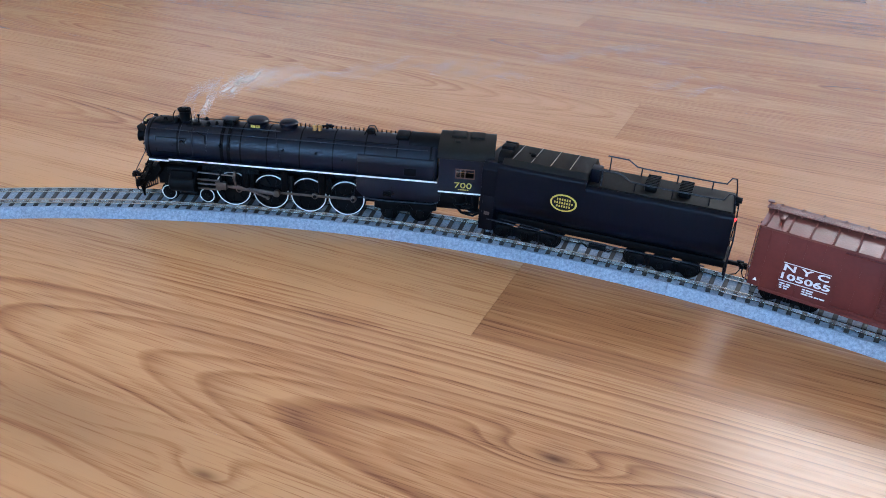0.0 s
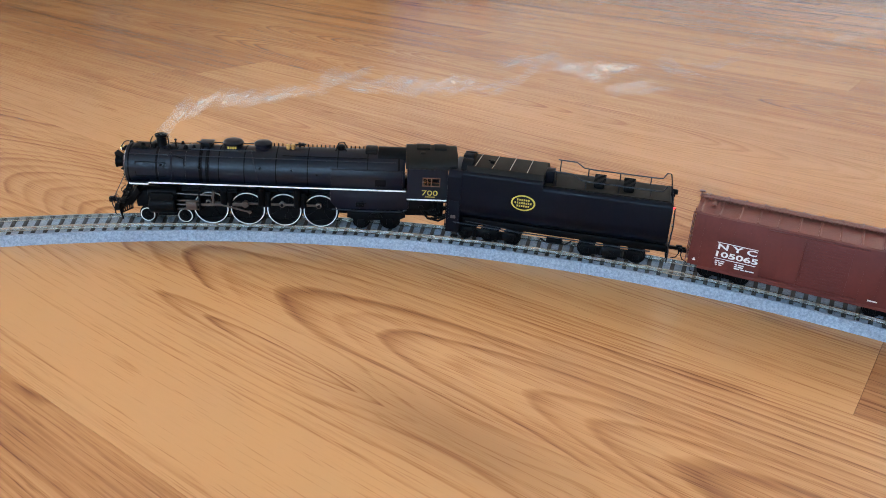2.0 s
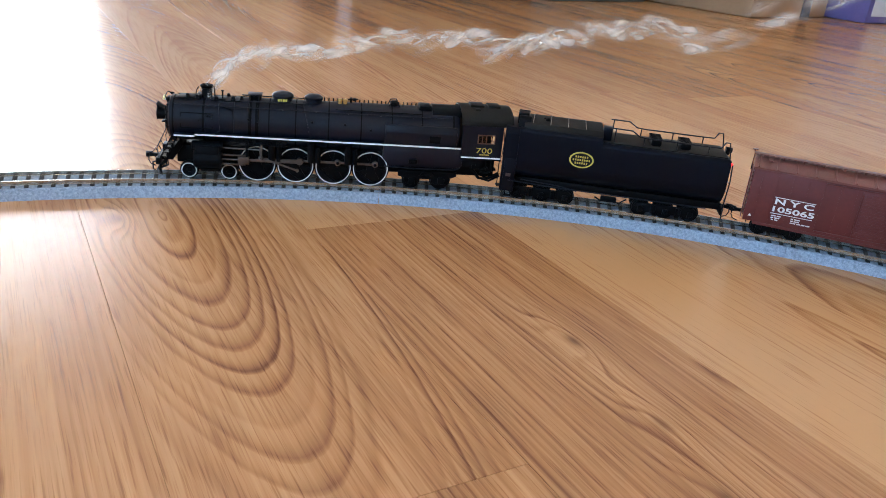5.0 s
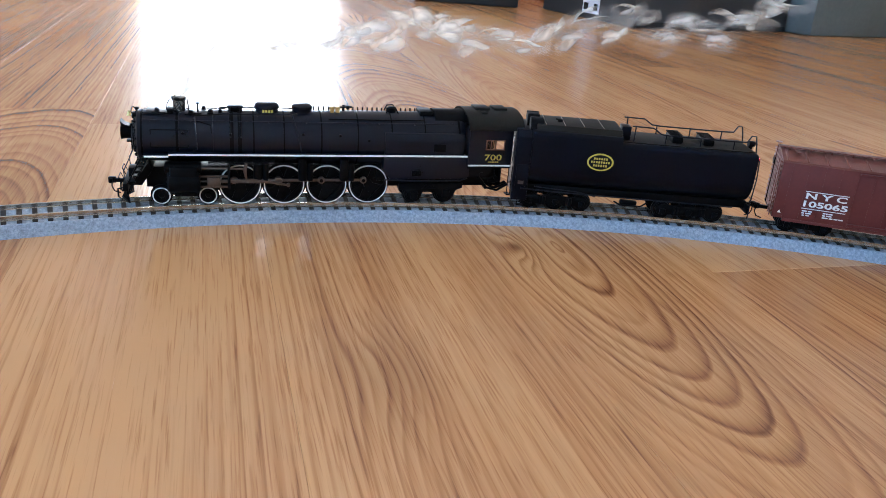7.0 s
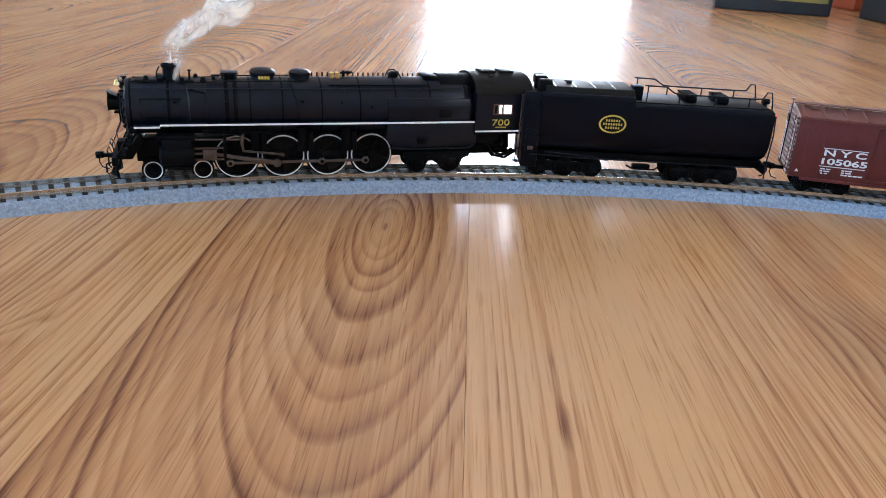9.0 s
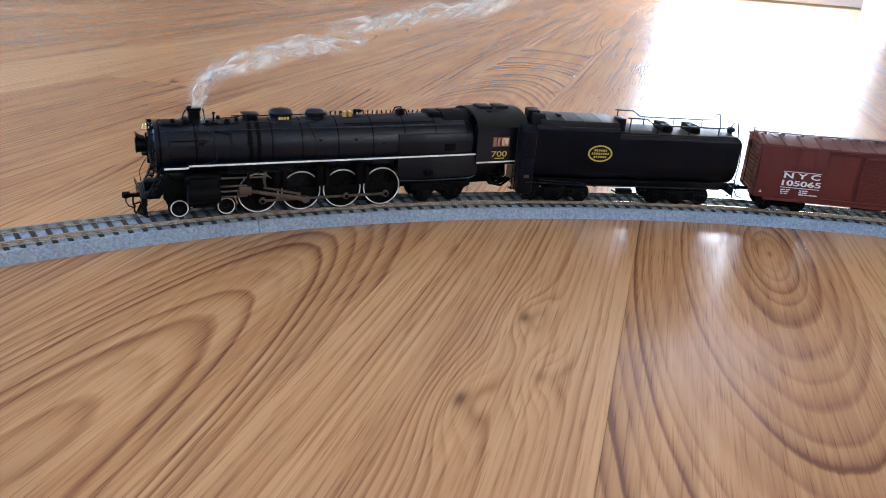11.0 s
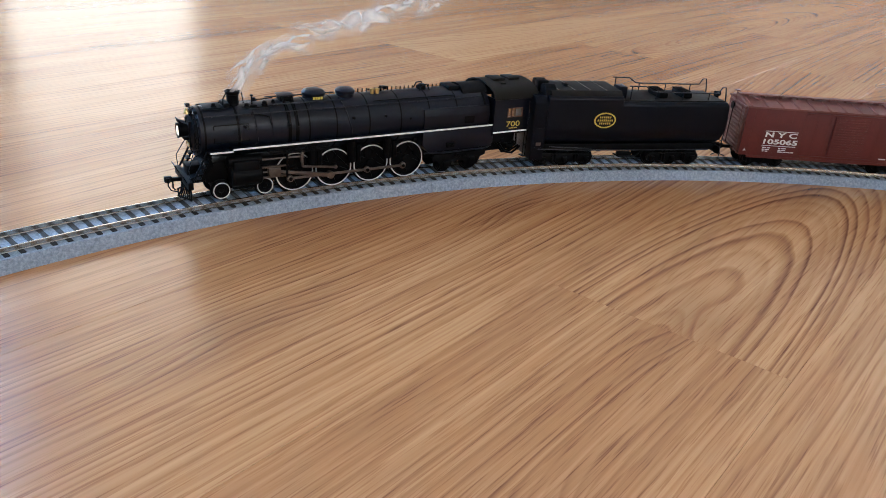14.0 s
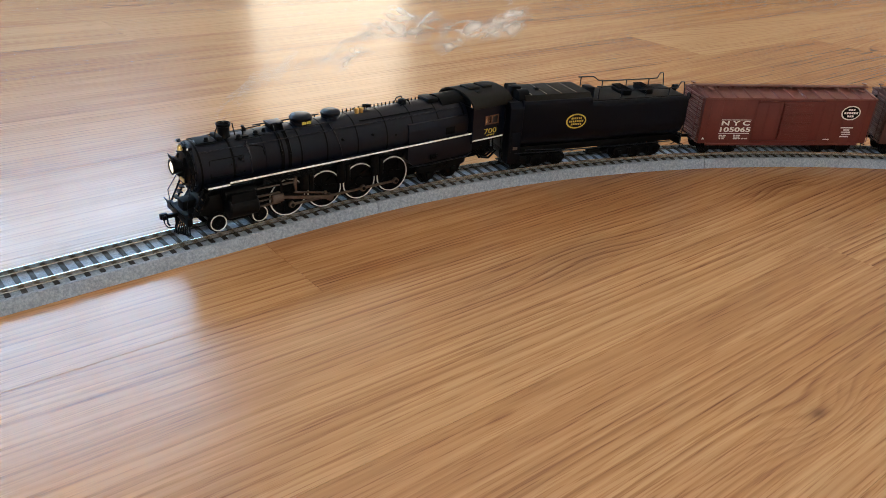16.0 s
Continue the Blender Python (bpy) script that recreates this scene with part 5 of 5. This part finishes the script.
    truck(e, (56.0, 36.0), 4.9), truck(e, (-36.0, -56.0), 4.9)
    return e


loco = steam_locomotive()
tend = tender()
car1 = boxcar("oxide red model boxcar with white lettering, behind the tender", M["red"], M["redroof"], True)
car2 = boxcar("dark brown model boxcar, last in the train", M["red2"], M["red2"], False)
TRAIN = [(loco, 0.0, 0.6685), (tend, -16.35, 0.6682), (car1, -29.42, 0.6677), (car2, -42.10, 0.6677)]


# ---- things by the far side of the room ----
def carton(name, label, category, x, y, rz, w, d, h, mat, lid=None, parts=()):
    e = thing(name, label, category, m=pose(x, y, 0.0008, 0, 0, rz))
    bm = box(B(), -w / 2, w / 2, -d / 2, d / 2, 0, h, bevel=0.004, s=1)
    part("body", bm, mat, e)
    for n, m2, b in parts:
        part(n, box(B(), *b, s=1), m2, e)
    if lid:
        part("lid", box(B(), -w / 2 - 0.006, w / 2 + 0.006, -d / 2 - 0.006, d / 2 + 0.006, h, h + 0.03, bevel=0.004, s=1), lid, e)
    return e


carton("cardboard_box", "brown cardboard shipping box sealed with dark tape", "box", 1.560, -2.255, 3, 0.40, 0.43, 0.32, M["card"],
       parts=[("flap", M["card"], (-0.20, 0.20, -0.215, -0.004, 0.32, 0.323)), ("flap", M["card"], (-0.20, 0.20, 0.004, 0.215, 0.32, 0.323)), ("tape_strip", M["tape"], (-0.2025, -0.2, -0.11, -0.06, 0.0, 0.32)), ("tape_strip", M["tape"], (-0.2, 0.2, -0.025, 0.025, 0.3232, 0.3245))])
carton("storage_bin", "grey plastic storage bin with lid", "bin", 1.83, -1.77, 3, 0.40, 0.39, 0.24, M["greybin"], M["greybin"])
carton("equipment_case", "charcoal box with a white printed label on its side", "case", 1.86, -1.335, 2, 0.36, 0.47, 0.20, M["case"], M["case"],
       parts=[("label_sheet", M["paper"], (-0.055, 0.008, 0.235, 0.237, 0.012, 0.17)), ("label_bar", M["tape"], (-0.050, -0.015, 0.237, 0.238, 0.10, 0.115)), ("label_bar", M["tape"], (-0.050, 0.0, 0.237, 0.238, 0.06, 0.068)), ("label_bar", M["tape"], (-0.050, -0.036, 0.237, 0.238, 0.02, 0.035)), ("label_bar", M["tape"], (-0.014, 0.002, 0.237, 0.238, 0.02, 0.035)),
              ("base_strip", M["tape"], (-0.183, -0.18, -0.23, 0.23, 0.0, 0.012))])
carton("train_box", "olive and black striped long box", "box", 2.13, -0.92, -22, 0.12, 0.26, 0.09, M["case"],
       parts=[("stripe_band", M["yellowbox"], (-0.0615, -0.06, -0.12, 0.12, 0.028, 0.040)), ("stripe_band", M["yellowbox"], (-0.0615, -0.06, -0.12, 0.12, 0.052, 0.085))])
carton("train_box", "small orange card box", "box", 2.36, -1.30, 8, 0.12, 0.12, 0.11, M["orange"])
carton("card_box", "violet, white and red card box beside the cardboard box", "box", 1.40, -2.715, -6, 0.34, 0.42, 0.22, M["purple"],
       parts=[("label_sheet", M["paper"], (-0.1716, -0.17, -0.06, 0.19, 0.02, 0.17)), ("red_panel", M["orange"], (-0.1716, -0.17, -0.19, -0.08, 0.02, 0.17))])
cab_e = carton("white_cabinet", "small white cabinet with a dark drawer slot", "cabinet", 2.74, -0.98, -8.5, 0.40, 0.44, 0.62, M["white"],
               parts=[("plinth", M["white"], (-0.215, 0.2, -0.225, 0.225, 0.0, 0.085)), ("drawer_slot", M["tape"], (-0.217, -0.2145, -0.2, 0.2, 0.045, 0.053))])


# ---- floor boards, each its own piece ----
PITCH, ROW0 = 0.1150, 0.1275
KNOWN = {-0.6775: 0.053, -0.3325: 0.562, -0.2175: 0.337, 0.3575: 0.226, 0.5875: -0.048}
rng = random.Random(7)
unit = {}


def board_mesh(length, width):
    if (length, width) not in unit:
        bm = box(B(), -length / 2, length / 2, -width / 2 + 0.00005, width / 2 - 0.00005, -0.006, 0.0, s=1)
        top = [e for e in bm.edges if all(v.co.z > -0.001 for v in e.verts)]
        bmesh.ops.bevel(bm, geom=top, offset=0.00012, segments=1, affect="EDGES")
        unit[length, width] = finish(bm, "plank", M["plank"], 10)
    return unit[length, width]


# boards whose cut is known: (row, place along) -> tone, heart across, heart along, taper
CUTS = {(0, 0.45): (0.46, 0.168, 0.57, 0.24), (-1, 0.5): (0.40, 0.22, 0.2, 0.05), (-2, 0.48): (0.50, -0.13, 0.45, 0.08),
        (-3, 0.45): (0.40, -0.145, 0.60, 0.20), (-3, 0.1): (0.52, -0.28, 0.1, 0.08), (-4, 0.4): (0.72, -0.40, 0.3, 0.06),
        (-5, 0.25): (0.22, -0.425, 0.20, 0.07), (-6, 0.1): (0.48, -0.475, -0.12, 0.13), (-7, -0.2): (0.76, -0.78, 0.0, 0.05),
        (-7, 0.3): (0.40, -0.40, 0.2, 0.05), (1, 0.4): (0.40, 0.40, 0.40, 0.10), (2, 0.4): (0.48, 0.412, 0.22, 0.17),
        (2, 0.0): (0.55, 0.28, 0.0, 0.06), (3, 0.2): (0.45, 0.61, 0.1, 0.09), (4, 0.1): (0.58, 0.50, 0.0, 0.06), (4, -0.2): (0.45, 0.80, -0.2, 0.05)}


def board_look(row, a, b, mid_u, mid_v):
    """Tone and cut of a board, packed for its material."""
    tone, heart_v, heart_u, taper = rng.uniform(0.28, 0.70), rng.choice((-1, 1)) * (rng.uniform(0, 0.03) if rng.random() < 0.2 else rng.uniform(0.07, 0.28)), rng.uniform(-0.8, 0.8), rng.uniform(0.04, 0.13)
    for (r, u), (t, hv, hu, tp) in CUTS.items():
        if r == row and a < u < b:
            tone, heart_v, heart_u, taper = t, hv - mid_v, hu - mid_u, tp
    return (tone, 0.5 + heart_v / 0.6, 0.5 + heart_u / 2.0, taper / 0.4)


row = math.floor((V0 - ROW0) / PITCH)
while ROW0 + row * PITCH < V1:
    low = ROW0 + row * PITCH
    joint = rng.uniform(0.80, 1.0) if abs(low) < 0.8 else rng.uniform(-1.2, 1.2)
    for key, at in KNOWN.items():
        if abs(key - low) < 0.03:
            joint = at
    LEN = 1.22
    start = joint - LEN * math.ceil((joint - U0) / LEN)
    while start < U1:
        # boards are sawn off where they meet the walls
        a, b = max(start, U0 + 0.001), min(start + LEN, U1 - 0.001)
        c, d = max(low, V0 + 0.001), min(low + PITCH, V1 - 0.001)
        if b - a > 0.02 and d - c > 0.01:
            ob = new("plank", board_mesh(round(b - a - 0.00016, 5), round(d - c, 5)))
            ob.parent = sub
            ob.matrix_basis = pose((a + b) / 2, (c + d) / 2, 0)
            ob.color = board_look(row, a, b, (a + b) / 2, (c + d) / 2)
        start += LEN
    row += 1


# ---- smoke: wisps that leave the stack, lag behind and rise ----
def wisp_mesh(seed, length, width, mat, sheets=2):
    """Curled translucent sheets."""
    r = random.Random(seed)
    bm = B()
    uvl = bm.loops.layers.uv.new("UVMap")
    for k in range(sheets):
        ph, q, tw = r.uniform(0, 6), r.uniform(0.35, 0.9), r.uniform(-0.9, 0.9)
        off = (r.uniform(-0.2, 0.2) * width, r.uniform(-0.25, 0.25) * width)
        nu, nv = 16, 7
        grid = []
        for i in range(nu + 1):
            a = i / nu
            x = (a - 0.5) * length
            cz = off[1] + 0.34 * width * math.sin(2 * math.pi * q * a + ph)
            cy = off[0] + 0.30 * width * math.cos(2 * math.pi * q * 0.8 * a + ph * 2)
            rowv = []
            for j in range(nv + 1):
                b = j / nv - 0.5
                w = tw * (a - 0.5) + 0.5 * math.sin(3 * a + ph) + (0.4 if k else -0.4)
                bend = 0.25 * width * math.sin(math.pi * j / nv * 1.5 + ph + 4 * a)
                rowv.append(bm.verts.new((x, cy + math.sin(w) * b * width + bend * math.cos(w), cz + math.cos(w) * b * width - bend * math.sin(w))))
            grid.append(rowv)
        for i in range(nu):
            for j in range(nv):
                f = bm.faces.new((grid[i][j], grid[i + 1][j], grid[i + 1][j + 1], grid[i][j + 1]))
                for lp, (a, b) in zip(f.loops, ((i, j), (i + 1, j), (i + 1, j + 1), (i, j + 1))):
                    lp[uvl].uv = (a / nu, b / nv)
    me = bpy.data.meshes.new("smoke_wisp")
    for f in bm.faces:
        f.smooth = True
    bm.to_mesh(me)
    bm.free()
    me.materials.append(mat)
    return me


def phi(t):
    """Angle of the locomotive round the circle, degrees."""
    return -80.863 + 10.2399 * t - 0.0081667 * t * t


def on_track(t, offset, r):
    """A car rides with its two bogies on the centre line."""
    half, s = RADIUS * math.acos(r / RADIUS), RADIUS * radians(phi(t) + offset)
    p, q = along(s - half).translation, along(s + half).translation
    c, d = (p + q) / 2, q - p
    return pose(c.x, c.y, RAIL, 0, 0, math.degrees(math.atan2(d.y, d.x)))


def density(t):
    """How thickly it smokes: 0 faint, 1 fair, 2 thick, 3 dense."""
    return 0 if t < -0.7 else 1 if t < 2.4 else 2 if t < 5.6 else 3 if t < 9.2 else 2 if t < 14.9 else 1 if t < 15.3 else 0


STACK = Vector((0.0660, 0, 0.0565))
WISPS = []
SMOKES = [M["smoke1"], M["smoke2"], M["smoke3"], M["smoke4"]]
near_me = [[wisp_mesh(10 * d + k, 0.027, 0.0060 + 0.0013 * d, SMOKES[d], 1 + (d > 0)) for k in range(7)] for d in range(4)]
srng = random.Random(11)
te = -2.6
k = 0
while te < 16.0:
    ob = new("smoke_wisp", near_me[density(te)][k % 7])
    tagged(ob, "pale translucent wisp of smoke from the stack", "smoke", "smoke trail")
    sway = 0.55 * math.sin(4.1 * te) + 0.35 * math.sin(11.3 * te + 1) + 0.25 * math.sin(23.0 * te + 2)
    WISPS.append((ob, te, sway + srng.uniform(-0.45, 0.45), 0.6 * math.sin(6.3 * te + 2) + srng.uniform(-0.5, 0.5), srng.uniform(0, 360)))
    te += 0.068
    k += 1


def wisp_rows(te, a1, a2, roll):
    rows = []
    for t in [0.5 * i for i in range(33)]:
        if t < te - 0.02:
            rows.append((t, on_track(t, 0, 0.6685) @ pose(0.04, 0, 0.036)))
    if te > 0.1:
        rows.append((te - 0.07, on_track(te - 0.07, 0, 0.6685) @ pose(0.055, 0, 0.036)))
    lift = np.interp(te, [4.5, 6.2, 6.8, 8.7, 9.5, 11.8, 13.4, 14.2], [0.014, 0.016, 0.038, 0.038, 0.026, 0.026, 0.024, 0.012])     # metres a second
    src = on_track(te, 0, 0.6685)
    p0, fwd = src @ STACK, (src.to_3x3() @ Vector((1, 0, 0)))
    out = src.to_3x3() @ Vector((0, -1, 0))
    yaw = phi(te) + 90
    for age in (0.0, 0.08, 0.2, 0.4, 0.7, 1.1, 1.6, 2.2, 2.8, 3.6, 5.0, 8.0, 17.0, 20.0):
        t = te + age
        if t < 0 and te + (age + 0.4) < 0 or t > 16.6:
            continue
        z = 0.017 * (1 - math.exp(-age / 0.16)) + lift * age - 0.014 * math.exp(-age / 0.07) + 0.008 * a1 * min(1, age) * math.sin(2.4 * age + 3 * a2)
        if age > 2.6:
            z += 0.03 * (age - 2.6)
        z += 0.0045 * a2 * max(0.0, age - 0.4)
        drag = 0.012 * (1 - math.exp(-age / 0.12))
        side = 0.016 * a2 * min(1.5, age) + 0.012 * age
        p = p0 + fwd * drag + out * side + Vector((0, 0, z))
        tilt = 14 + 66 * math.exp(-age / 0.2) + 18 * a1 * min(1, age)
        rows.append((max(t, 0.0), Matrix.Translation(p) @ pose(0, 0, 0, 0, 0, yaw + 20 * a2 * min(1, age)) @ pose(0, 0, 0, 0, tilt, 0) @ pose(0, 0, 0, roll * 0.2, 0, 0)))
    rows.sort(key=lambda q: q[0])
    keep = []
    for t, m in rows:
        if keep and frame(t) <= frame(keep[-1][0]):
            keep[-1] = (keep[-1][0], m)
        else:
            keep.append((t, m))
    if keep[0][0] > 0:
        keep.insert(0, (0.0, keep[0][1]))
    if keep[-1][0] < 16.0:
        keep.append((16.0, keep[-1][1]))
    return keep


CRANK, CRANK0, ROLL = 4.5, 172.4, 0.9645


def wheel_turn(t, r):
    """Degrees that a wheel of r millimetres has rolled since the start."""
    return math.degrees((radians(phi(t) - phi(0)) * RADIUS) / (r * MM)) * ROLL


def motions():
    for ob, offset, r in TRAIN:
        walk(ob, [(0.5 * i, on_track(0.5 * i, offset, r)) for i in range(33)])
    for ob, x, r in SPINNING:
        step = 3 if r > 10 else 1
        base = -CRANK0 if r > 10 else 0
        walk(ob, [(f / FPS, spin_pose(x, r, base + wheel_turn(f / FPS, r))) for f in range(0, 481, step)])
    for s, side, main, cross, ecc, L in RODS:
        rows = {side: [], main: [], cross: [], ecc: []}
        for f in range(0, 481, 3):
            t = f / FPS
            a = radians(CRANK0 - wheel_turn(t, 11.25) + (0 if s > 0 else 90))
            cx, cz = CRANK * math.cos(a), CRANK * math.sin(a)
            rows[side].append((t, pose(cx * MM, 0, (11.25 + cz) * MM)))
            px, pz = 11.8 + cx, 11.25 + cz
            rise = 14.2 - pz
            hx = px + math.sqrt(L * L - rise * rise)
            rows[main].append((t, pose(px * MM, 0, pz * MM, 0, -math.degrees(math.asin(rise / L)), 0)))
            rows[cross].append((t, pose(hx * MM, 0, 14.2 * MM)))
            ex, ez = 11.8 + 2.2 * math.cos(a + 1.9), 11.25 + 2.2 * math.sin(a + 1.9)
            rows[ecc].append((t, pose(ex * MM, 0, ez * MM, 0, -math.degrees(math.asin((15.6 - ez) / 20)), 0)))
        for ob, rr in rows.items():
            walk(ob, rr)
    for ob, te, a1, a2, roll in WISPS:
        walk(ob, wisp_rows(te, a1, a2, roll))


motions()
